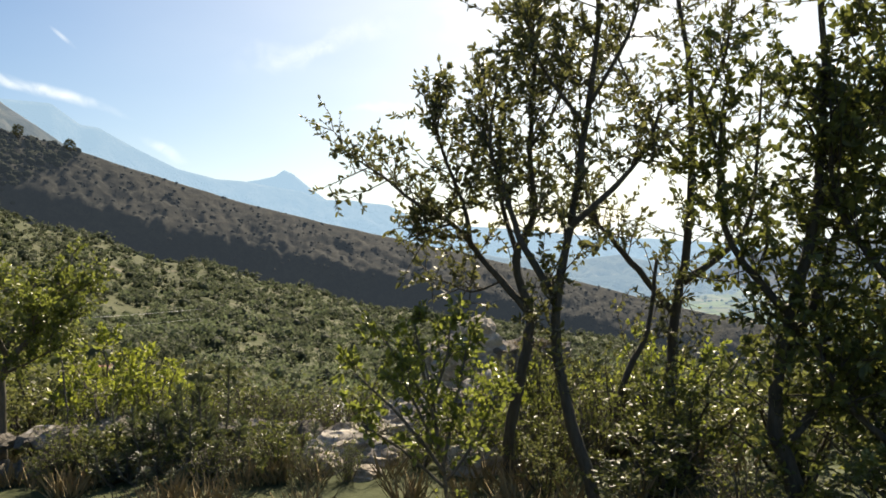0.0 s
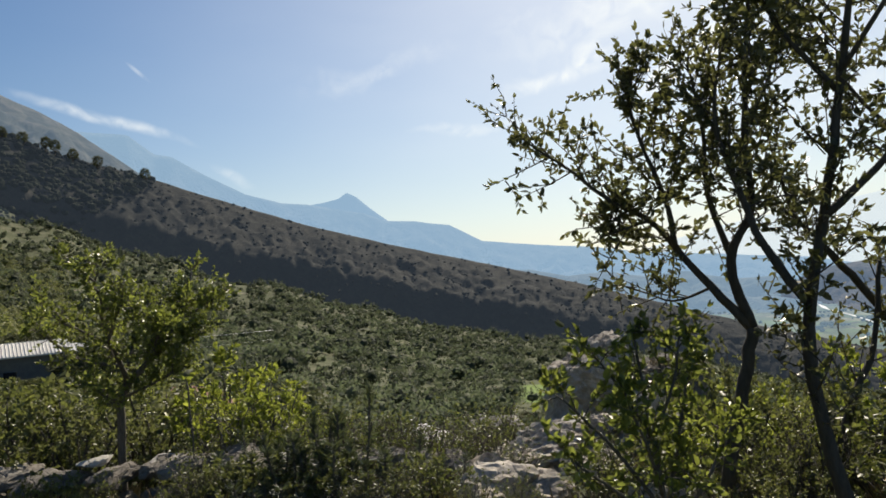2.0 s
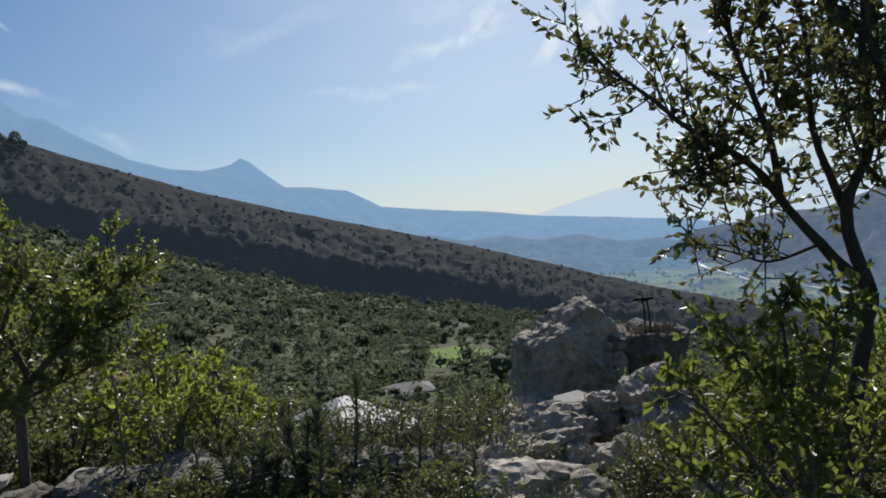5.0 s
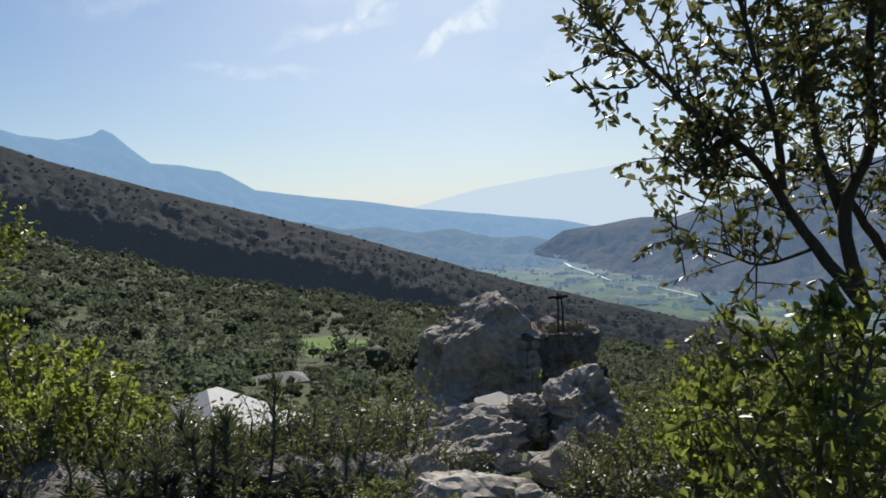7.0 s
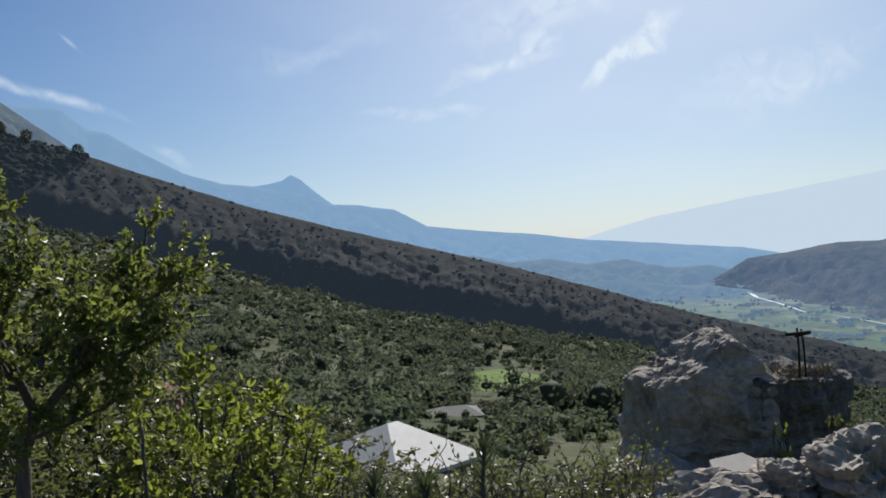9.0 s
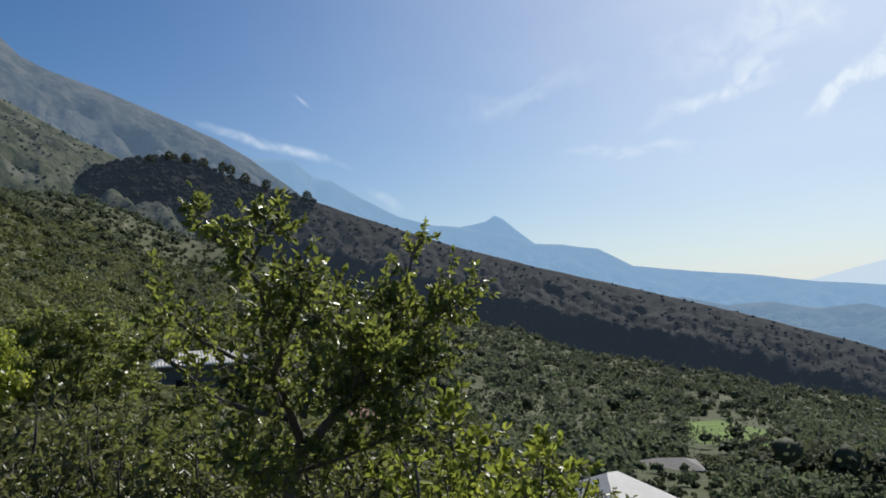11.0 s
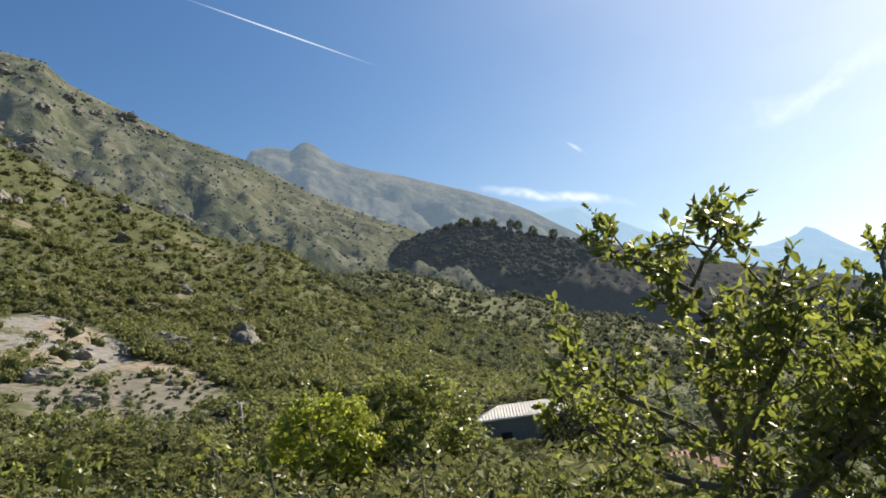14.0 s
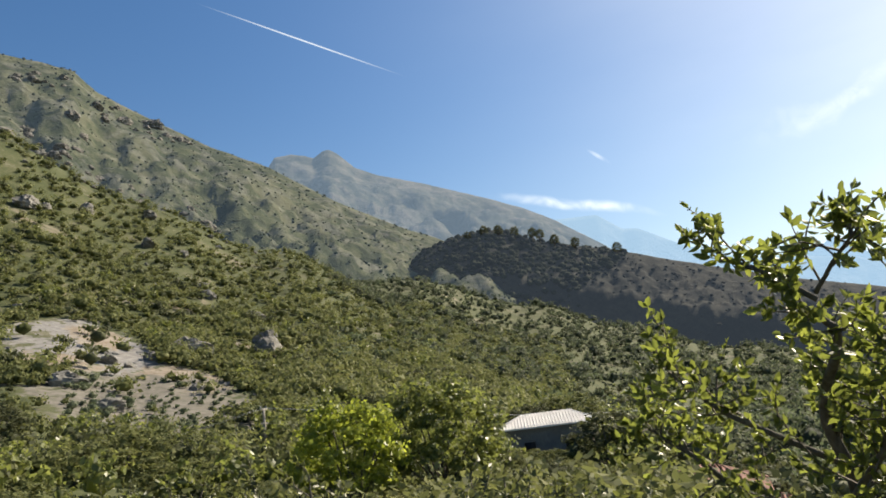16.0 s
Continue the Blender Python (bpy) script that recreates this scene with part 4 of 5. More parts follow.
tree("sapling", "many-stemmed leafy sapling with light-green leaves", [
    ([(-0.05, 4.55, -0.4), (-0.08, 4.5, 0.3), (-0.15, 4.4, 0.8), (-0.2, 4.33, 1.22)], 0.02, 0.006, 1.5),
    ([(-0.07, 4.5, 0.25), (-0.3, 4.4, 0.62), (-0.58, 4.3, 0.95)], 0.014, 0.005, 1.3),
    ([(-0.07, 4.52, 0.15), (-0.32, 4.45, 0.42), (-0.55, 4.36, 0.62)], 0.012, 0.005, 1.0),
    ([(-0.08, 4.5, 0.3), (0.03, 4.55, 0.7), (0.12, 4.62, 1.05)], 0.013, 0.005, 1.3),
    ([(-0.06, 4.52, 0.2), (0.14, 4.5, 0.46), (0.28, 4.55, 0.72)], 0.012, 0.005, 1.1),
    ([(-0.1, 4.48, 0.4), (-0.18, 4.25, 0.65), (-0.28, 4.15, 0.92)], 0.012, 0.005, 1.0),
    ([(-0.1, 4.48, 0.4), (-0.12, 4.7, 0.65), (-0.18, 4.78, 0.98)], 0.012, 0.005, 1.0),
    ([(-0.13, 4.42, 0.7), (-0.02, 4.35, 1.0), (0.02, 4.34, 1.22)], 0.010, 0.004, 1.0),
    ([(-0.13, 4.42, 0.7), (-0.3, 4.35, 1.0), (-0.38, 4.32, 1.12)], 0.010, 0.004, 0.8),
], M_TREE_B, M_TWIG, 77, 0.052, 7, 0.2, 0.25, 7, 0.5)

# ---- dry stone wall ----
rng = random.Random(5)
wall = thing("dry_stone_wall", (-4.0, 6.8, -0.9), "low tumbled dry stone wall of grey limestone with flat capstones", "wall")
wall["kind"] = "structure"
x = -8.6
while x < -1.35:
    top = 0.16 - 0.05 * max(0, x + 3) ** 2 + 0.03 * math.sin(3 * x)
    yy = 6.75 + 0.06 * (x + 4) + rng.uniform(-0.06, 0.06)
    for level in range(4):
        w = rng.uniform(0.16, 0.4)
        h = 0.11 if level == 0 else 0.24
        z = top - h / 2 - (0 if level == 0 else 0.05 + 0.22 * level)
        stone("stone", (x + rng.uniform(-0.08, 0.08) + 4.0, yy + rng.uniform(-0.1, 0.1) - 6.8, z + 0.9), (w * 1.3, rng.uniform(0.35, 0.55), h * 1.25), rng.randint(1, 99999), M_STONE,
              parent=wall, turn=(rng.uniform(-9, 9), rng.uniform(-10, 10), rng.uniform(-35, 35)), sub=3, rough=0.12)
    x += rng.uniform(0.15, 0.28)
for cx, cz in ((-3.95, 0.21), (-4.6, 0.22), (-2.9, 0.16), (-5.6, 0.2)):
    stone("capstone", (cx + 4.0, rng.uniform(-0.1, 0.05), cz + 0.88), (0.3, 0.26, 0.06), rng.randint(1, 9999), M_SLAB, parent=wall, turn=(rng.uniform(-6, 6), rng.uniform(-6, 6), rng.uniform(0, 90)), sub=3, rough=0.05)

# ---- the crag ----
crag = "rocks at the end of the wall"
stone("boulder", (0.28, 10.0, -0.02), (1, 1, 1), 71, M_ROCK, "tall pointed grey limestone boulder with a slanting lit edge", sub=6, rough=0.09, layers=0.04, group=crag,
      faces_at=(((0, 1, 0.1), 0.5), ((0, 0, -1), 0.85), ((0.25, -1, 0.35), 0.46), ((-0.25, -1, -0.1), 0.44), ((-0.75, -0.65, 0.3), 0.60), ((1, -0.1, 0.02), 0.54), ((-1, -0.1, 0.12), 0.58), ((0.76, 0, 0.65), 0.64), ((-0.50, -0.05, 0.87), 0.53)))
# darker stone than its neighbour: the block's shade and lichen put into colour
stone("boulder", (1.2, 10.15, -0.22), (1, 1, 1), 84, M_STONE, "square-topped grey limestone block with two iron crosses", sub=6, rough=0.10, layers=0.035, group=crag,
      faces_at=(((0.05, 0, 1), 0.44), ((1, -0.2, -0.1), 0.38), ((-1, 0, 0), 0.5), ((0.1, -1, -0.1), 0.42), ((0.6, -0.8, 0), 0.46), ((0, 1, 0), 0.5), ((0, 0, -1), 0.8)))
stone("boulder", (-0.30, 9.6, -0.62), (0.9, 0.8, 0.6), 15, M_ROCK, "low weathered limestone block at the foot of the boulder", turn=(0, 0, 30), sub=4, group=crag)
for k, (loc, dims, turn) in enumerate((
        ((0.42, 7.72, -0.02), (0.62, 0.6, 0.58), (0, -18, 20)), ((0.30, 7.35, -0.25), (0.62, 0.5, 0.52), (10, 0, 60)), ((-0.05, 7.85, -0.06), (0.42, 0.45, 0.34), (0, 0, 10)),
        ((-0.55, 7.75, -0.15), (0.85, 0.6, 0.40), (4, -8, -12)), ((-0.95, 7.45, -0.32), (0.9, 0.6, 0.46), (0, -10, 25)), ((-0.35, 7.3, -0.42), (0.7, 0.6, 0.5), (8, 6, 70)),
        ((0.78, 7.45, -0.42), (0.6, 0.6, 0.6), (0, 12, 5)), ((0.05, 7.0, -0.55), (0.8, 0.6, 0.5), (0, 0, 33)), ((-1.35, 7.15, -0.45), (0.8, 0.6, 0.5), (0, 0, 80)), ((0.55, 7.0, -0.6), (0.7, 0.7, 0.55), (0, 0, 140)))):
    # the lower rocks get the darker stone, their shade painted as colour
    stone("rock", loc, dims, 200 + 7 * k, M_ROCK if k < 6 else M_STONE, "jagged grey limestone rock in the outcrop", turn=turn, sub=5, rough=0.18, layers=0.13, group=crag)
slab = tagged(mesh_object("slab", *plate(((-0.2, -0.12), (0.06, -0.17), (0.2, -0.04), (0.17, 0.13), (-0.08, 0.15)), 0.045), M_SLAB, None, False), "pale flat stone slab lying on the rocks", "rock", crag)
slab.matrix_basis = pose(-0.24, 8.08, 0.02, 7, -8, 10)
slab = tagged(mesh_object("slab", *plate(((-0.15, -0.1), (0.1, -0.12), (0.17, 0.05), (0.0, 0.12), (-0.14, 0.08)), 0.09), M_STONE, None, False), "squared grey stone lying beside the pale slab", "rock", crag)
slab.matrix_basis = pose(0.06, 7.95, -0.02, 3, -3, 25)


def cross(x, y, z, h, arm, lean, label):
    e = thing("iron_cross", (x, y, z), label, "cross", "crosses on the rock")
    v, f = tube([Vector((0, 0, -0.15)), Vector((0.01, 0, h * 0.5)), Vector((0.0, 0, h))], [0.011, 0.010, 0.010], 6)
    part("post", v, f, M_IRON, e)
    v, f = tube([Vector((-arm / 2, -0.012, h * 0.86)), Vector((arm / 2, -0.012, h * 0.86 + 0.01))], [0.016, 0.016], 6)
    part("arm", v, f, M_IRON, e)
    e.rotation_euler = (0, radians(lean), radians(12))


cross(1.09, 9.80, 0.36, 0.40, 0.26, 1, "small dark iron cross standing on the rock")
cross(1.17, 9.85, 0.36, 0.38, 0.16, -2, "small dark iron cross standing on the rock")

spots, dirs = [], []
for k in range(150):
    spots.append((0.95 + 0.5 * (k % 37) / 37 + 0.03 * math.sin(k * 7.0), 9.78 + 0.012 * (k % 23), 0.30))
    dirs.append((math.sin(k * 2.4) * 0.7, math.cos(k * 2.4) * 0.5, 0.8))
leaf_mesh("dry_grass", spots, dirs, 0.13, M_DRY, None, 0.05, np.random.default_rng(8), 0.05, "short dry grass on the rock round the crosses", "stuff")["category"] = "grass"

# ---- buildings down the slope ----
def hip_roof(e, name, w, d, h, ridge_len, z, mat, over=0.25, label="", thick=0.12):
    """A hipped roof: the ridge runs along x."""
    a, b = w / 2 + over, d / 2 + over
    c = max(0.02, ridge_len / 2)
    lo = [Vector((-a, -b, z)), Vector((a, -b, z)), Vector((a, b, z)), Vector((-a, b, z))]
    v = [p - Vector((0, 0, thick)) for p in lo] + lo + [Vector((-c, 0, z + h)), Vector((c, 0, z + h))]
    f = [(3, 2, 1, 0), (0, 1, 5, 4), (1, 2, 6, 5), (2, 3, 7, 6), (3, 0, 4, 7), (4, 5, 9, 8), (5, 6, 9), (6, 7, 8, 9), (7, 4, 8)]
    ob = part(name, v, f, mat, e, label)
    ob.data.polygons.foreach_set("use_smooth", [False] * len(f))
    return ob, (a, b, c)


def hip_tiles(e, w, d, h, ridge_len, z, over, mat, pitch=0.22, rad=0.085):
    """Rows of half-round tiles running down the slopes, and ridge tiles."""
    a, b, c = w / 2 + over, d / 2 + over, ridge_len / 2

    def row(p, q, name="tile"):
        n = 6
        pts = [p.lerp(q, i / n) + Vector((0, 0, rad * 0.35)) for i in range(n + 1)]
        v, f = tube(pts, [rad] * (n + 1), 6)
        part(name, v, f, mat, e)

    k = -a + pitch / 2
    while k < a:
        t = min(1.0, (a - abs(k)) / max(0.01, a - c))
        for s in (-1, 1):
            row(Vector((k, s * b, z)), Vector((k, s * b * (1 - t), z + h * t)))
        k += pitch
    k = -b + pitch / 2
    while k < b:
        t = (b - abs(k)) / b
        for s in (-1, 1):
            row(Vector((s * a, k, z)), Vector((s * (a - (a - c) * t), k, z + h * t)))
        k += pitch
    row(Vector((-c, 0, z + h)), Vector((c, 0, z + h)), "ridge_tile")
    for sx in (-1, 1):
        for sy in (-1, 1):
            row(Vector((sx * a, sy * b, z)), Vector((sx * c, 0, z + h)), "hip_tile")


def house(name, loc, turn, w, d, wall_h, roof_h, ridge_len, roof_mat, wall_mat, label, over=0.3, tiles=0.0, openings=(), roof_label=""):
    e = thing(name, loc, label, "building")
    e.rotation_euler = (0, 0, radians(turn))
    t = 0.25
    for wname, bx in (("wall", box(w, t, wall_h, 0, -d / 2 + t / 2)), ("wall", box(w, t, wall_h, 0, d / 2 - t / 2)),
                      ("wall", box(t, d - 2 * t, wall_h, -w / 2 + t / 2)), ("wall", box(t, d - 2 * t, wall_h, w / 2 - t / 2))):
        ob = part(wname, bx[0], bx[1], wall_mat, e)
        ob.data.polygons.foreach_set("use_smooth", [False] * 6)
    hip_roof(e, "roof", w, d, roof_h, ridge_len, wall_h + 0.1, M_SLAB if roof_mat is M_REDTILE else roof_mat, over, roof_label)
    if tiles:
        hip_tiles(e, w, d, roof_h, ridge_len, wall_h + 0.1, over, roof_mat, tiles, tiles * (0.36 if roof_mat is M_REDTILE else 0.14))
    for ox, oz, ow, oh in openings:
        fr = part("window", *box(ow + 0.12, 0.08, oh + 0.12, ox, -d / 2 - 0.02, oz - 0.06), M_PLASTER, e)
        part("pane", *box(ow, 0.05, oh, ox, -d / 2 - 0.05, oz), M_IRON, fr)
    return e


house("hut", (-4.2, 25.6, -6.95), 43, 2.9, 4.3, 2.45, 1.0, 0.4, M_WHITE, M_PLASTER, "small grey hut with a white hipped concrete roof", 0.25)
house("shed", (-2.35, 54.5, -11.8), 8, 3.4, 3.0, 2.3, 0.5, 1.6, M_GREYROOF, M_PLASTER, "small stone shed with a grey sheet roof among trees", 0.2, 0.0, ((-0.5, 0.9, 0.5, 0.6), (0.7, 0.2, 0.6, 1.5)))
house("house", (-39.9, 56.0, -5.3), 38, 7.6, 4.8, 3.3, 0.95, 4.2, M_WHITE, M_PLASTER, "long house with a white tiled hipped roof among trees", 0.4, 0.26, ((-1.8, 1.1, 0.9, 1.1), (1.6, 1.1, 0.9, 1.1)), "white tiled roof")
house("house", (-18.0, 36.2, -6.9), 22, 4.6, 4.0, 2.8, 1.0, 1.2, M_REDTILE, M_PLASTER, "house with a red tiled hipped roof behind the trees", 0.35, 0.24, (), "red tiled roof")
house("outbuilding", (-15.3, 37.4, -7.2), 25, 1.6, 1.8, 2.4, 0.4, 0.5, M_REDTILE, M_PLASTER, "low outbuilding with a faded red roof", 0.2, 0.24)


def utility_pole():
    x, y = -54.4, 37.4
    z = land_z(x, y)
    e = thing("utility_pole", (x, y, z - 0.3), "grey wooden power pole with two crossarms", "pole")
    top = 2.35 - z + 0.3
    v, f = tube([Vector((0, 0, 0)), Vector((0, 0, top / 2)), Vector((0, 0, top))], [0.15, 0.13, 0.10], 8)
    part("post", v, f, M_POLE, e)
    for dz in (0.15, 1.25):
        v, f = tube([Vector((-0.45, 0.6, top - dz)), Vector((0.45, -0.6, top - dz))], [0.07, 0.07], 5)
        part("crossarm", v, f, M_POLE, e)
    for s in (-0.9, 0.9):
        v, f = tube([Vector((0.42 * s, -0.56 * s, top - 0.15)), Vector((0.42 * s, -0.56 * s, top + 0.12))], [0.04, 0.05], 5)
        part("insulator", v, f, M_WIRE, e)
    for k, (s, dz) in enumerate(((-0.9, 0.0), (0.9, 0.0), (0.0, 1.25))):
        for far in ((-66.0, 12.0, 0.2), (-33.0, 95.0, -3.5)):
            a = Vector((x + 0.42 * s, y - 0.56 * s, 2.35 - dz))
            b = Vector(far) + Vector((0.42 * s, -0.56 * s, -dz))
            pts = [a.lerp(b, i / 12) - Vector((0, 0, 1.3 * math.sin(math.pi * i / 12))) for i in range(13)]
            v, f = tube(pts, [0.012] * 13, 4)
            tagged(mesh_object("power_line", v, f, M_WIRE), "thin sagging overhead power line", "cable", "power lines at the pole")


utility_pole()

# ---- shrubs ----
S_OAK = shrub("shrub", "dense dark-green leafy shrub on the slope", 0.75, 1.5, 12, M_DARK, M_BARK, 301, 0.054, 7, 0.26, 8)
S_SAP = shrub("shrub", "leafy fresh-green shrub with glossy leaves", 0.7, 1.5, 11, M_SAP, M_BARK, 302, 0.064, 6, 0.28, 8)
S_LIME = shrub("shrub", "bright yellow-green broad-leaved shrub", 0.5, 1.2, 9, M_LIME, M_TWIG, 303, 0.058, 5, 0.24, 8, 0.55)
S_DRY = shrub("twiggy_shrub", "bare grey twiggy shrub with few leaves", 0.5, 1.1, 16, M_SAP, M_TWIG, 304, 0.045, 6, 0.3, 1)
PROTO = {"o": S_OAK, "s": S_SAP, "l": S_LIME, "d": S_DRY}
placed = {k: False for k in PROTO}


def plant(kind, x, y, scale, top=None, seed=0):
    """A shrub at x, y; top: height of its crown."""
    r = random.Random(seed * 7919 + int(x * 100) + int(y * 37))
    z = land_z(x, y) - 0.08
    src = PROTO[kind]
    sz = scale
    if top is not None:
        sz = max(0.35, (top - z) / {"o": 1.56, "s": 1.56, "l": 1.18, "d": 1.12}[kind])
    m = pose(x, y, z, 0, 0, r.uniform(0, 360)) @ Matrix.Diagonal((scale, scale, sz, 1))
    if not placed[kind]:
        placed[kind] = True
        src.matrix_basis = m
        return src
    return copy_plain(src, m)


def copy_plain(src, m):
    keep = src.scale.copy()
    src.scale = (1, 1, 1)
    ob = copy_thing(src, m)
    src.scale = keep
    return ob


# along and behind the wall
for k, (kind, x, y, s, top) in enumerate((
        ("l", -3.3, 7.7, 1.0, 0.62), ("l", -3.0, 7.5, 0.5, 0.25), ("l", -3.5, 8.4, 1.1, 0.25), ("l", -3.9, 8.2, 1.3, 0.75), ("l", -3.7, 7.4, 0.7, 0.55), ("s", -2.4, 8.3, 0.7, -0.25),
        ("d", -1.75, 7.4, 0.85, 0.32), ("d", -1.3, 7.6, 0.8, 0.30), ("d", -2.2, 7.3, 0.8, 0.40), ("d", -1.0, 8.3, 0.6, 0.05), ("d", -0.95, 8.0, 0.6, 0.25), ("o", -1.6, 8.6, 0.8, -0.2),
        ("d", -0.55, 8.9, 0.4, -0.1), ("d", -2.7, 7.2, 0.8, 0.45), ("d", -3.5, 7.1, 0.8, 0.52), ("o", -5.3, 7.6, 1.0, 0.75), ("s", -5.9, 7.5, 1.0, 0.85), ("o", -6.6, 7.2, 1.1, 0.95),
        ("o", -5.0, 8.5, 1.2, 0.75), ("s", -6.2, 8.6, 1.2, 0.70), ("o", -7.4, 8.0, 1.3, 1.0), ("o", -7.6, 6.4, 1.2, 1.0), ("o", -8.4, 7.2, 1.3, 1.05), ("s", -4.3, 9.2, 1.2, 0.55),
        ("o", -8.2, 5.4, 1.1, 0.95), ("s", -9.3, 6.2, 1.3, 1.1), ("o", -9.6, 8.4, 1.5, 1.0), ("o", -9.9, 4.6, 1.3, 1.0), ("s", -7.0, 9.8, 1.4, 0.6), ("o", -5.6, 10.2, 1.5, 0.4),
        ("s", -11.2, 6.6, 1.5, 1.1), ("o", -11.6, 8.8, 1.6, 1.0), ("o", -9.0, 10.6, 1.6, 0.7), ("s", -3.6, 10.6, 1.3, -0.2), ("o", -2.6, 10.2, 1.1, -0.5), ("o", -4.6, 12.0, 1.6, -0.3),
        # under the trees
        ("o", 0.75, 6.2, 0.55, 0.9), ("o", 1.3, 5.9, 0.6, 0.75), ("d", -1.55, 7.0, 0.7, 0.34), ("d", -1.15, 7.15, 0.6, 0.28), ("d", -0.85, 6.9, 0.5, 0.05), ("d", -1.9, 7.2, 0.7, 0.36), ("d", -2.4, 6.9, 0.6, 0.4), ("l", 0.3, 5.7, 0.6, 0.62), ("d", 1.0, 5.3, 0.55, 0.6), ("s", 1.7, 5.3, 0.8, 0.75), ("s", 0.6, 6.8, 0.45, 0.2), ("l", 1.3, 6.8, 0.7, 0.35),
        ("l", 1.9, 6.8, 0.9, 0.6), ("o", 2.6, 5.4, 1.0, 0.8), ("s", 1.3, 4.6, 0.7, 0.45), ("o", 2.9, 4.5, 1.0, 0.8), ("d", 1.6, 4.0, 0.5, 0.4), ("s", 2.2, 3.3, 0.7, 0.6), ("o", 3.2, 6.6, 1.2, 0.7), ("o", 1.4, 8.2, 0.8, -0.3),
        ("s", 1.5, 9.4, 0.6, -0.2), ("s", 2.4, 8.6, 1.0, 0.0), ("l", 3.4, 9.0, 1.4, 0.0), ("s", 2.2, 10.8, 0.9, -0.8), ("o", 0.6, 4.7, 0.4, 0.25), ("d", 0.1, 5.6, 0.5, 0.2), ("d", 0.5, 5.3, 0.6, 0.5), ("l", 0.85, 6.4, 0.75, 0.5),
        ("d", -0.3, 5.9, 0.5, 0.1), ("s", 1.05, 8.9, 0.35, 0.1), ("l", 0.55, 9.1, 0.25, -0.15))):
    plant(kind, x, y, s, top, k)
# filling the slope below the wall
rng = random.Random(77)
for k in range(60):
    az, r = rng.uniform(-34, 86), rng.uniform(10.5, 22)
    x, y, _ = place(az, r)
    if abs(x + 2.6) < 3.6 and 18 < y < 29 or (x > -6 and y < 17 and x < 1.2 and r < 12):
        continue
    el = -3.4 if az > 57 else (-7.4 if az > 34 else (-15.5 if az > -4 else -17))
    top = min(EYE + r * math.tan(radians(el + rng.uniform(-4.5, 0.9))), land_z(x, y) + 3.2)
    plant(rng.choice("oossl" if az < 40 else "ooos"), x, y, rng.uniform(1.3, 2.2), max(top, land_z(x, y) + 0.8), k)


def spurge(name, h, heads, seed):
    """Upright stems with whorls of narrow leaves."""
    r = random.Random(seed)
    e = thing(name, (0, 0, 0), "dark blue-green spurge with whorls of narrow leaves", "plant", "spurges by the wall")
    spots, dirs = [], []
    for k in range(heads):
        a, rr = 2.399 * k, 0.2 * math.sqrt(k)
        top = Vector((math.cos(a) * rr, math.sin(a) * rr, h * r.uniform(0.75, 1.05)))
        pts = bend([Vector((top.x * 0.3, top.y * 0.3, 0)), Vector((top.x * 0.8, top.y * 0.8, h * 0.5)), top], 3, 0.01, r)
        v, f = tube(pts, [0.016 - 0.001 * i for i in range(len(pts))], 5)
        part("stem", v, f, M_TWIG, e)
        for j in range(130):
            s = 1 - 0.62 * r.random() ** 1.25
            f2 = s * (len(pts) - 1)
            i = min(len(pts) - 2, int(f2))
            c = r.uniform(0, 6.283)
            rise = -0.5 + 1.7 * (s - 0.38) / 0.62
            spots.append(pts[i].lerp(pts[i + 1], f2 - i))
            dirs.append(Vector((math.cos(c), math.sin(c), rise + r.uniform(-0.25, 0.25))))
    leaf_mesh("leaves", spots, dirs, 0.10, M_SPIKE, e, 0.10, np.random.default_rng(seed), 0.1)
    return e


P_SPURGE = spurge("spurge", 0.72, 5, 901)
first = True
for x, y, top, s in ((-2.26, 6.35, 0.78, 0.8), (-2.62, 6.3, 0.56, 0.9), (-2.33, 6.2, 0.47, 0.9), (-1.88, 6.3, 0.40, 0.85), (-2.1, 6.1, 0.38, 0.9), (-2.45, 5.8, 0.2, 1.0), (-2.98, 6.3, 0.44, 0.9),
                     (-1.52, 6.4, 0.22, 0.8), (-1.95, 5.8, 0.12, 0.9), (-2.8, 6.45, 0.5, 0.8), (-1.45, 6.0, 0.05, 0.9), (-1.7, 6.6, 0.3, 0.7), (-3.2, 6.0, 0.2, 0.8), (-2.75, 5.95, 0.28, 0.9), (-3.35, 6.35, 0.3, 0.8)):
    z = land_z(x, y) - 0.05
    m = pose(x, y, z, 0, 0, (x * 977) % 360) @ Matrix.Diagonal((s, s, (top - 0.06 - z) / 0.75, 1))
    if first:
        P_SPURGE.matrix_basis, first = m, False
    else:
        copy_plain(P_SPURGE, m)

# small shrubs, stones and dry grass on the near side of the wall
rng = random.Random(31)
for k in range(46):
    x, y = rng.uniform(-6.5, 1.6), rng.uniform(4.9, 6.5)
    if x < -2.2 and y < 5.6 or (-0.9 < x < 0.1 and y < 5.4):
        continue
    plant(rng.choice("dddssd"), x, y, rng.uniform(0.3, 0.5), land_z(x, y) + rng.uniform(0.22, 0.5), k)
for k in range(16):
    x, y = rng.uniform(-1.9, 0.6), rng.uniform(5.6, 6.9)
    s = rng.uniform(0.2, 0.5)
    stone("rock", (x, y, land_z(x, y) + s * 0.1), (s * 1.3, s, s * 0.8), 500 + k, M_ROCK, "loose grey stone lying in the brush", turn=(rng.uniform(-20, 20), rng.uniform(-20, 20), rng.uniform(0, 180)), sub=4, rough=0.14, group="loose stones by the wall")
spots, dirs = [], []
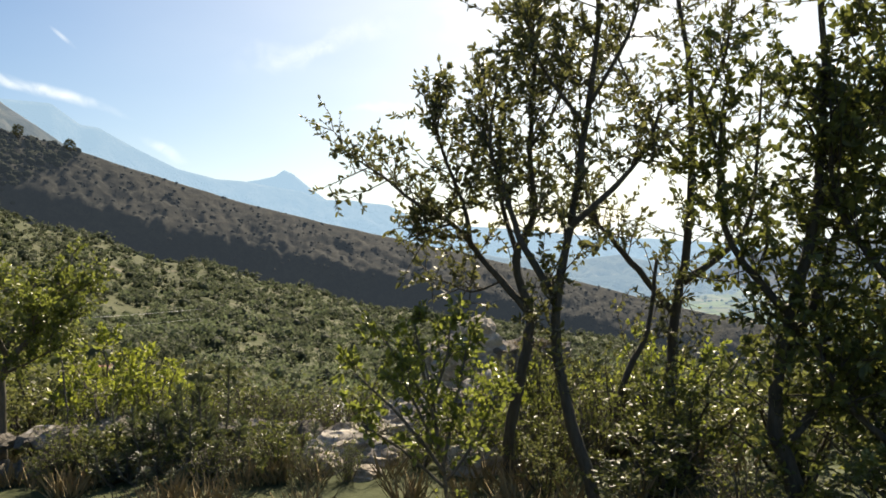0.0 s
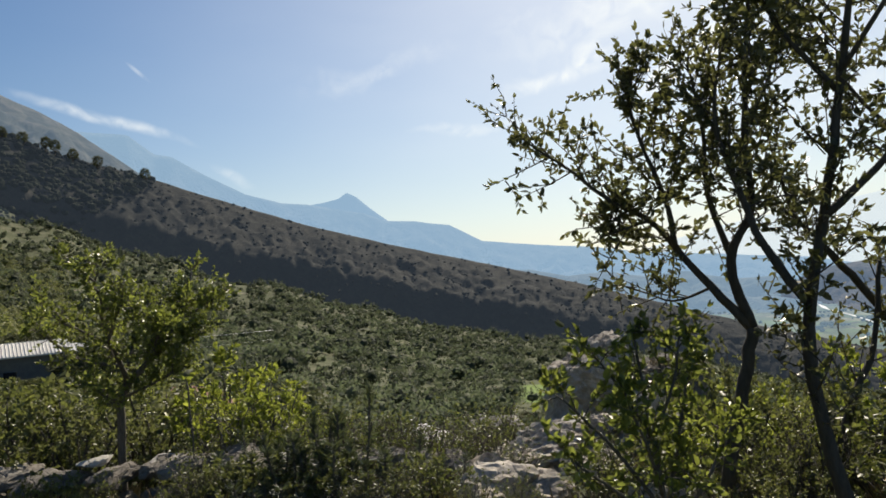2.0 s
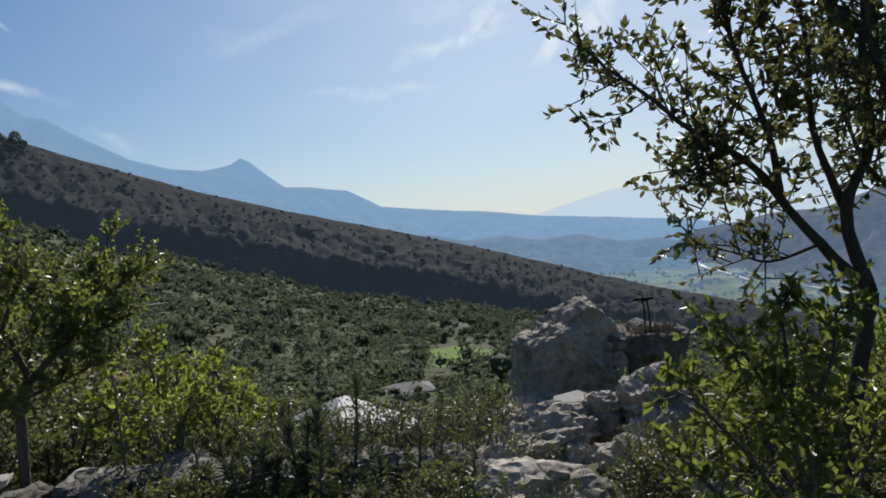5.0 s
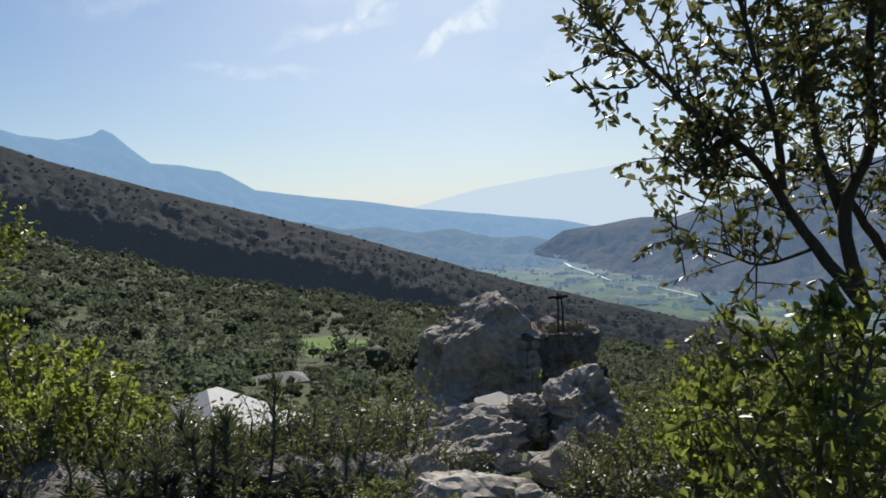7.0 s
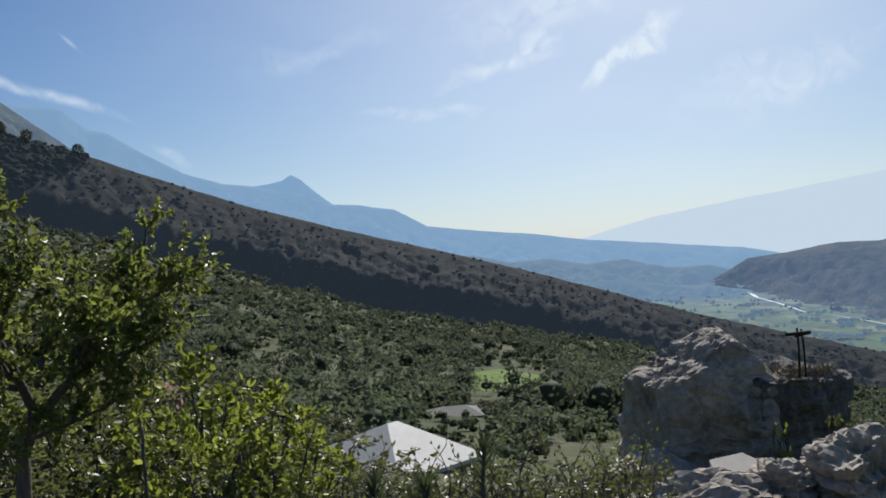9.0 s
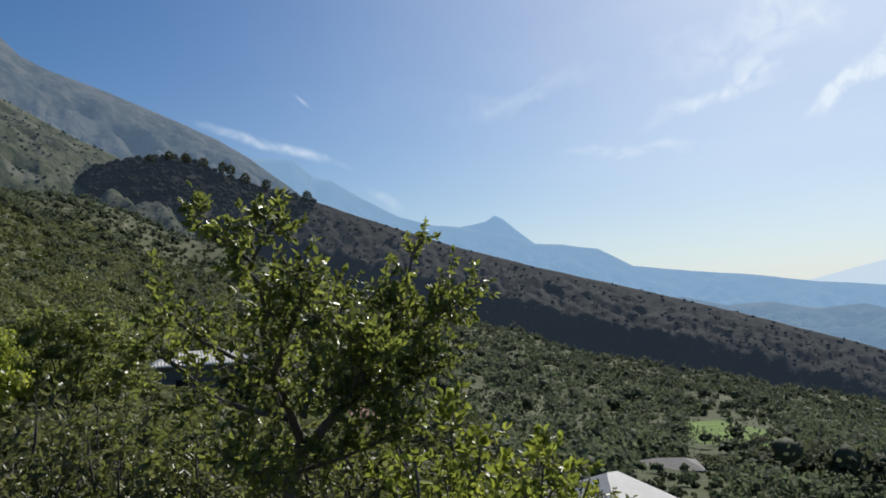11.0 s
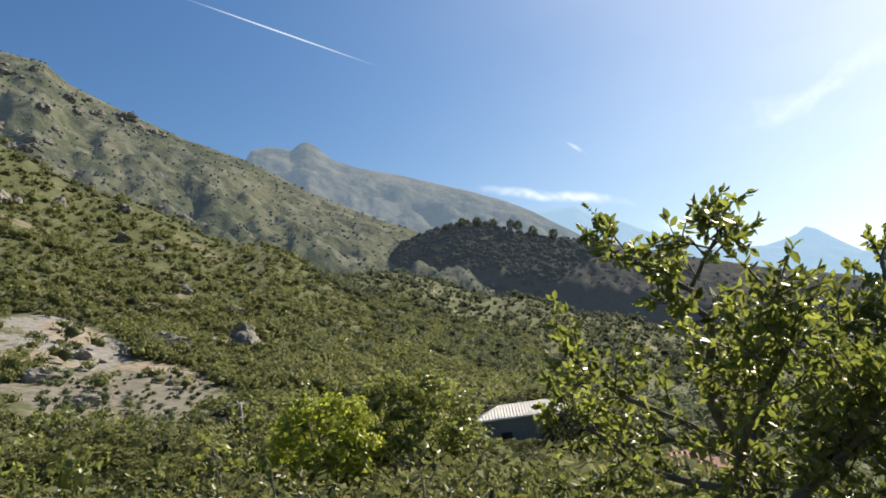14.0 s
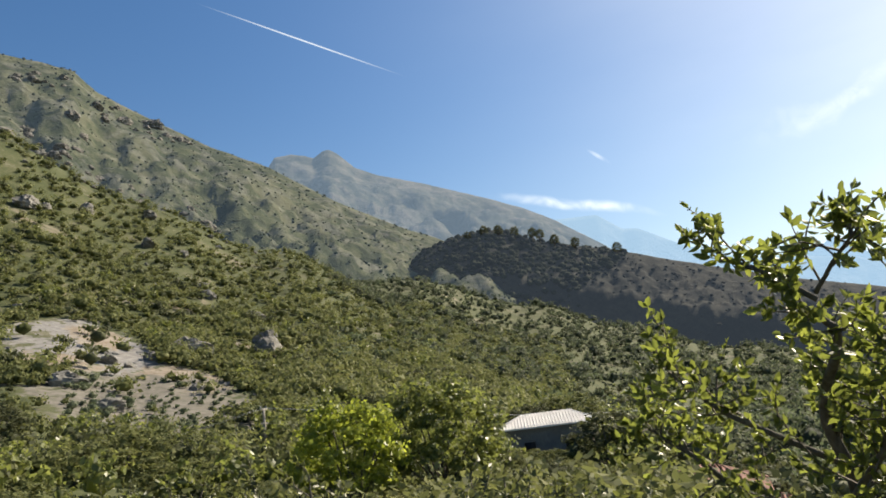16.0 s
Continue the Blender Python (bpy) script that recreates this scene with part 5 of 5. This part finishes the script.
for k in range(420):
    x, y = rng.uniform(-8, 2.5), rng.uniform(3.0, 8.6)
    if noise.noise(Vector((x * 0.7, y * 0.7, 4))) < -0.1:
        continue
    z = land_z(x, y) - 0.02
    for j in range(34):
        a = rng.uniform(0, 6.283)
        spots.append((x + rng.gauss(0, 0.05), y + rng.gauss(0, 0.05), z))
        dirs.append((math.cos(a) * 0.45, math.sin(a) * 0.45, rng.uniform(0.5, 1.2)))
leaf_mesh("dry_grass", spots, dirs, 0.26, M_DRY, None, 0.035, np.random.default_rng(3), 0.05, "tufts of dry yellow grass on the terrace", "stuff")["category"] = "grass"

# big-leaved seedling in front of the tree
seed_e = thing("seedling", (-3.66, 6.69, land_z(-3.66, 6.69)), "broad-leaved seedling with large light-green leaves", "plant")
pts = bend([Vector((0, 0, 0)), Vector((0.02, 0, 0.6)), Vector((0.0, -0.02, 0.90 - land_z(-3.66, 6.69)))], 4, 0.01)
part("stem", *tube(pts, [0.008] * len(pts), 5), M_TWIG, seed_e)
leaf_mesh("leaves", [pts[-1], pts[-1], pts[-1], pts[-2], pts[-3]], [(-1, 0.1, 0.15), (0.8, 0.1, 0.1), (0.2, -0.7, 0.2), (0.7, 0.3, 0), (-0.6, 0.4, 0)], 0.095, M_LIME, seed_e, 0.5)
# ---- bushes and trees of the hillside ----
def round_tree(name, label, radii, trunk_h, mat, seed, per=60, lumps=26, leaf=0.22):
    """A round-headed tree at the origin: trunk, limbs and a lumpy crown of leaf sprays."""
    r = random.Random(seed)
    e = thing(name, (0, 0, 0), label, "tree", "trees on the hillside")
    rx, ry, rz = radii
    top = Vector((0, 0, trunk_h + rz * 0.5))
    v, f = tube(bend([Vector((0, 0, -0.3)), Vector((0.08, 0, trunk_h * 0.6)), top], 3, 0.05, r), [0.22, 0.2, 0.18, 0.16, 0.12, 0.1, 0.06], 7)
    part("trunk", v, f, M_BARK, e)
    cs, rs = [], []
    for k in range(lumps):
        a, h = 2.399 * k, -0.75 + 1.7 * (k + 0.5) / lumps
        w = math.sqrt(max(0.05, 1 - min(1, abs(h)) ** 2)) * r.uniform(0.55, 0.9)
        c = Vector((math.cos(a) * rx * w, math.sin(a) * ry * w, trunk_h + rz * (0.75 + 0.78 * h)))
        cs.append(c)
        q = r.uniform(0.28, 0.46)
        rs.append((rx * q, ry * q, rz * q * 0.85))
        if k % 3 == 0:
            pts = [Vector((0.05, 0, trunk_h * 0.55)), Vector((c.x * 0.5, c.y * 0.5, trunk_h * 0.5 + c.z * 0.4)), c]
            v, f = tube(bend(pts, 2, 0.05, r), [0.09, 0.07, 0.05, 0.04, 0.02], 5)
            part("limb", v, f, M_BARK, e)
    sprays(cs, rs, per, leaf, mat, "crown", parent=e, seed=seed, core=1, hug=(0.12, 0.28))
    return e


T_LIME = round_tree("tree", "bright yellow-green round-headed tree on the slope", (3.0, 3.0, 3.2), 1.6, M_LIME_TREE, 1, 300, 34, 0.2)
T_GREEN = round_tree("tree", "dark green round-headed tree with a bare trunk", (3.4, 3.4, 3.4), 1.8, M_CROWN, 2, 300, 36, 0.2)
T_OLIVE = round_tree("tree", "grey-green bushy tree on the slope", (2.4, 2.4, 2.2), 0.9, M_FARLEAF, 3, 200, 26, 0.17)
T_WOOD = round_tree("tree", "dark bushy evergreen tree on the slope", (2.2, 2.2, 2.2), 1.0, M_FARDARK, 4, 200, 26, 0.17)
TREES = {"l": (T_LIME, 8.0), "g": (T_GREEN, 8.4), "o": (T_OLIVE, 5.2), "w": (T_WOOD, 5.2)}
used = set()


def hill_tree(kind, az, r, top_el, wide=1.0):
    """A tree at that bearing and distance whose crown reaches up to the rise top_el."""
    src, tall = TREES[kind]
    x, y, _ = place(az, r)
    z = land_z(x, y) - 0.3
    h = max(1.2, EYE + r * math.tan(radians(top_el)) - z)
    w = wide * r * math.tan(radians(3.0 if r < 58 else (2.2 if r < 100 else 1.0))) / (3.2 if kind in 'lg' else 2.3)
    sc = max(h / tall, 0.62 * w)
    z += h - sc * tall
    m = pose(x, y, z, 0, 0, (az * 53 + r * 7) % 360) @ Matrix.Diagonal((w, w, sc, 1))
    if kind not in used:
        used.add(kind)
        src.matrix_basis = m
    else:
        copy_plain(src, m)


for kind, az, r, el, w in (
        ("l", 51.2, 30, 2.0, 1.6), ("l", 53.6, 33, -0.6, 0.8), ("g", 44.4, 33, 2.8, 1.6), ("g", 47.9, 38, 0.6, 0.8), ("o", 57.0, 74, 2.4, 2.2), ("w", 49.2, 60, 1.2, 1.0), ("o", 66.5, 52, 1.0, 1.4), ("w", 74.5, 60, 3.4, 1.3),
        ("o", 69.5, 50, -0.2, 1.2), ("w", 31.2, 52, -2.2, 1.3), ("o", 29.0, 56, -2.8, 1.2), ("g", 41.2, 50, -2.4, 0.8), ("w", 36.5, 78, -1.2, 1.2), ("o", 33.5, 80, -0.6, 1.3), ("o", 26.5, 60, -4.2, 1.2), ("o", 63.0, 44, -1.6, 1.2),
        ("o", 47.5, 24, -6.0, 0.9), ("o", 58.5, 38, -3.6, 1.2), ("o", 53.5, 34, -5.0, 1.3), ("w", 40.0, 36, -5.6, 1.1), ("o", 60.5, 30, -5.2, 1.2), ("w", 69.0, 34, -3.6, 1.2), ("o", 73.0, 40, -1.6, 1.2), ("o", 78.0, 42, 0.0, 1.4),
        ("w", 36.5, 40, -5.4, 1.2), ("o", 33.0, 38, -6.0, 1.2), ("w", 23.5, 45, -6.4, 1.2), ("o", 20.0, 50, -7.4, 1.2), ("w", 8.0, 60, -9.6, 1.2), ("o", 5.5, 66, -9.6, 1.2), ("w", 11.0, 50, -9.6, 1.4), ("w", -6.8, 62, -9.7, 0.9),
        ("w", -4.3, 58, -11.4, 1.3), ("w", -2.6, 60, -11.2, 1.0), ("o", -10.8, 60, -9.6, 1.3), ("w", -11.8, 55, -10.2, 1.2), ("o", 3.0, 62, -10.2, 1.1), ("w", 13.5, 70, -8.0, 1.2), ("o", 16.5, 66, -8.0, 1.2), ("w", -15, 50, -12.0, 1.2),
        ("o", -20, 45, -13.2, 1.3), ("w", -26, 40, -14, 1.3), ("o", -30, 46, -13.0, 1.3), ("w", -36, 44, -14, 1.4), ("w", 1.5, 130, -8.2, 1.2), ("w", -0.4, 320, -5.4, 1.6), ("o", 51.5, 128, 4.6, 1.2), ("w", 27.5, 88, -3.6, 1.2)):
    hill_tree(kind, az, r, el, w)
for az, r, el in ((33.2, 52, -4.4), (35.4, 50, -4.7), (37.4, 51, -4.5), (39.3, 50, -4.2), (34.4, 44, -5.6), (38.2, 44, -5.4)):
    hill_tree("o", az, r, el, 0.55)
for az, el in ((33.9, 12.6), (33.3, 12.4), (32.2, 11.8), (30.6, 11.3), (27.4, 10.4), (36.6, 13.2), (37.8, 13.3), (39.2, 13.0), (35.3, 12.9)):
    src, tall = TREES["w"]
    top = EYE + 718 * math.tan(radians(el))
    x, y, _ = place(az, 718)
    copy_plain(src, pose(x, y, top - 18.5, 0, 0, az * 40) @ Matrix.Diagonal((2.4, 2.4, 15 / 5.2, 1)))


def bare(x, y):
    for px, py, rx, ry, turn, paint in PATCHES:
        c, s = math.cos(radians(turn)), math.sin(radians(turn))
        u, v = ((x - px) * c + (y - py) * s) / rx, ((y - py) * c - (x - px) * s) / ry
        if u * u + v * v < 0.95:
            return True
    return False


def scatter(seed, count, az0, az1, r0, r1, size, name, label, mat, per, leaf, dense=0.0, squash=0.8, core=1, hug=(0.2, 0.4), share=0.06):
    rng = random.Random(seed)
    cs, rs = [], []
    tries = 0
    while len(cs) < count and tries < count * 6:
        tries += 1
        az = rng.uniform(az0, az1)
        r = r0 * (r1 / r0) ** rng.random()
        x, y, _ = place(az, r)
        if (31 < az < 40.5 and 46 < r < 74 or -1.5 < az < 10 and 17 < r < 32) and size > 1.0 and rng.random() < 0.8:
            continue
        if -7.5 < az < -1 and 55 < r < 150 and rng.random() < 0.9:
            continue
        clear = 0.4 if -4.5 < az < 4 and 27 < r < 57 or 31 < az < 40.5 and 30 < r < 74 else 1.0
        if noise.noise(Vector((x * 0.03, y * 0.03, seed))) < dense or (bare(x, y) and rng.random() > share):
            continue
        s = clear * size * (0.45 + 1.25 * rng.random() ** 2) * (0.7 + 0.5 * noise.noise(Vector((x * 0.05, y * 0.05, 9.0 + seed))))
        z = land_z(x, y)
        cs.append((x, y, z + s * squash * 0.55))
        rs.append((s, s, s * squash))
    return sprays(cs, rs, per, leaf, mat, name, label, "scrub", kind="stuff", seed=seed, core=core, hug=hug)


scatter(1, 1350, 24, 92, 20, 110, 1.7, "scrub", "low olive-green scrub covering the hillside", M_FARLEAF, 85, 0.3, -0.25)
scatter(2, 420, 14, 92, 28, 130, 1.8, "scrub", "dark evergreen bushes scattered on the hillside", M_FARDARK, 105, 0.3, -0.1, 0.85)
scatter(3, 5600, 33, 92, 92, 290, 3.1, "scrub", "low olive-green scrub higher on the hillside", M_FARLEAF, 50, 0.52, -0.8, 0.66, 1, (0.2, 0.4))
scatter(4, 550, 24, 92, 100, 320, 2.8, "scrub", "dark bushes higher on the hillside", M_FARDARK, 38, 0.7, -0.2)
scatter(17, 420, 27, 80, 42, 210, 2.5, "scrub", "rounded light-green bushes on the hillside", M_CROWN, 130, 0.36, -0.3, 0.9)
scatter(5, 600, -42, 24, 34, 140, 1.9, "scrub", "low scrub and maquis down the slope", M_HOLLOW, 110, 0.28, 0.0)
scatter(6, 650, -42, 34, 50, 180, 2.9, "scrub", "dark bushes down the slope", M_HOLLOW_DARK, 100, 0.42, -0.1, 0.9, 1, (0.2, 0.4))
scatter(7, 1500, -42, 52, 140, 460, 3.6, "scrub", "bushes over the hollow below the ridge", M_HOLLOW_DARK, 50, 0.8, -0.05, 0.9, 1, (0.2, 0.4))
scatter(8, 2500, -42, 52, 110, 460, 2.9, "scrub", "grey-green bushes over the hollow below the ridge", M_HOLLOW, 50, 0.7, -0.1, 0.7, 1, (0.2, 0.4))
scatter(9, 2800, -42, 50, 250, 545, 3.8, "scrub", "dark wood at the foot of the ridge", M_HOLLOW_DARK, 22, 1.3, -0.6)
scatter(16, 420, 52, 70, 62, 104, 0.85, "scrub", "low grey heath bushes on stony ground", M_HOLLOW, 60, 0.2, -0.9, 0.7, 1, (0.4, 0.65), 0.9)
scatter(14, 260, -7, 14, 24, 62, 0.75, "scrub", "low grey-green bushes round the hut and the shed", M_HOLLOW, 90, 0.16, -0.7)
scatter(15, 130, -8, 14, 26, 64, 0.9, "scrub", "dark low bushes round the hut and the shed", M_FARDARK, 90, 0.2, -0.7)


def wood_on_ridge(seed, count, ob, size, per, leaf, label, mat, east=-9999, west=9999, sink=0.5):
    """Tree crowns standing on a far slope."""
    rng = random.Random(seed)
    vs = [v for v in ob.data.vertices if east < v.co.x < west and v.co.z > -0.3 * v.co.xy.length]
    cs, rs = [], []
    for k in range(count):
        p = vs[rng.randrange(len(vs))].co + Vector((rng.uniform(-4, 4), rng.uniform(-4, 4), 0))
        s = size * rng.uniform(0.5, 1.4)
        cs.append((p.x, p.y, p.z - s * sink))
        rs.append((s, s, s * 0.8))
    return sprays(cs, rs, per, leaf, mat, "wood", label, "wood", kind="stuff", seed=seed, core=1, hug=(0.6, 0.9))


wood_on_ridge(11, 4500, dark_ridge, 2.4, 8, 0.7, "dense dark wood on the shaded ridge", M_RIDGE_SHADED)
wood_on_ridge(13, 1200, dark_ridge, 2.2, 8, 0.7, "dense dark wood at the end of the shaded ridge", M_RIDGE_SHADED, 60)
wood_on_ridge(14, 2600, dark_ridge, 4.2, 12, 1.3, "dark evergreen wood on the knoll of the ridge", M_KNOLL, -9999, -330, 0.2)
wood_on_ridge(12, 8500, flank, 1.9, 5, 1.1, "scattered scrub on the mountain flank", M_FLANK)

# rock outcrops on the hillside
rng = random.Random(91)
protos = [rock_mesh((1, 1, 1), 700 + k, 4, 8, 0.16, 0.08) for k in range(3)]
meshes = []
for v, f in protos:
    me = bpy.data.meshes.new("outcrop")
    me.from_pydata([tuple(p) for p in v], [], f)
    me.materials.append(M_CLIFF)
    meshes.append(me)
for k in range(70):
    az, r = rng.uniform(54, 84), 120 * (265 / 120) ** rng.random()
    if k > 50:
        az, r = rng.uniform(57, 76), rng.uniform(80, 120)
    x, y, _ = place(az, r)
    s = (0.8 + 4.2 * rng.random() ** 2) * (0.5 if k > 50 else 1.0)
    ob = new("outcrop", meshes[k % 3])
    ob.matrix_basis = pose(x, y, land_z(x, y) + s * 0.12, rng.uniform(-15, 15), rng.uniform(-15, 15), rng.uniform(0, 360)) @ Matrix.Diagonal((s * 1.5, s, s * 0.9, 1))
    tagged(ob, "grey limestone outcrop standing out of the scrub", "rock", "outcrops on the hillside")
# cliffs of the mountain flank, in a slanting band and along the crest
way = np.array([tuple(v.co) for v in flank.data.vertices]) - np.array((CX, CY, EYE))
flank_az = np.degrees(np.arctan2(-way[:, 0], way[:, 1]))
flank_el = np.degrees(np.arctan2(way[:, 2], np.hypot(way[:, 0], way[:, 1])))
BAND = ((75, 21.5), (70.5, 20.3), (67, 18.0), (63.5, 15.8), (60.5, 14.9), (57.5, 13.4))
for k in range(120):
    az = rng.uniform(57.5, 75)
    el = float(np.interp(az, *zip(*sorted(BAND)))) + rng.gauss(0, 0.75)
    if k > 85:
        az, el = rng.uniform(61, 74), 0
        el = float(np.interp(az, (61, 63.6, 67.7, 69.3, 74), (21.4, 22.6, 24.2, 25.4, 26.2))) - abs(rng.gauss(0, 0.9))
    i = int(np.argmin((flank_az - az) ** 2 + (flank_el - el) ** 2))
    x, y, z = way[i] + np.array((CX, CY, EYE))
    s = math.hypot(x, y) * (0.006 + 0.012 * rng.random() ** 2)
    ob = new("cliff", meshes[k % 3])
    ob.matrix_basis = pose(x, y, z - s * 0.25, rng.uniform(-20, 20), rng.uniform(-20, 20), rng.uniform(0, 360)) @ Matrix.Diagonal((s * 1.5, s * 1.1, s * 1.0, 1))
    tagged(ob, "grey rock cliff breaking out of the mountain scrub", "rock", "cliffs on the mountain flank")

# tree clumps between the valley fields
rng = random.Random(17)
cs, rs = [], []
for k in range(230):
    x, y, _ = place(rng.uniform(-44, -13), 1250 * 2.1 ** rng.random())
    for j in range(rng.randint(1, 5)):
        w = rng.uniform(4, 9)
        cs.append((x + j * 11 + rng.uniform(-4, 4), y + rng.uniform(-6, 6), -174 + w * 0.4))
        rs.append((w, w, w * 0.8))
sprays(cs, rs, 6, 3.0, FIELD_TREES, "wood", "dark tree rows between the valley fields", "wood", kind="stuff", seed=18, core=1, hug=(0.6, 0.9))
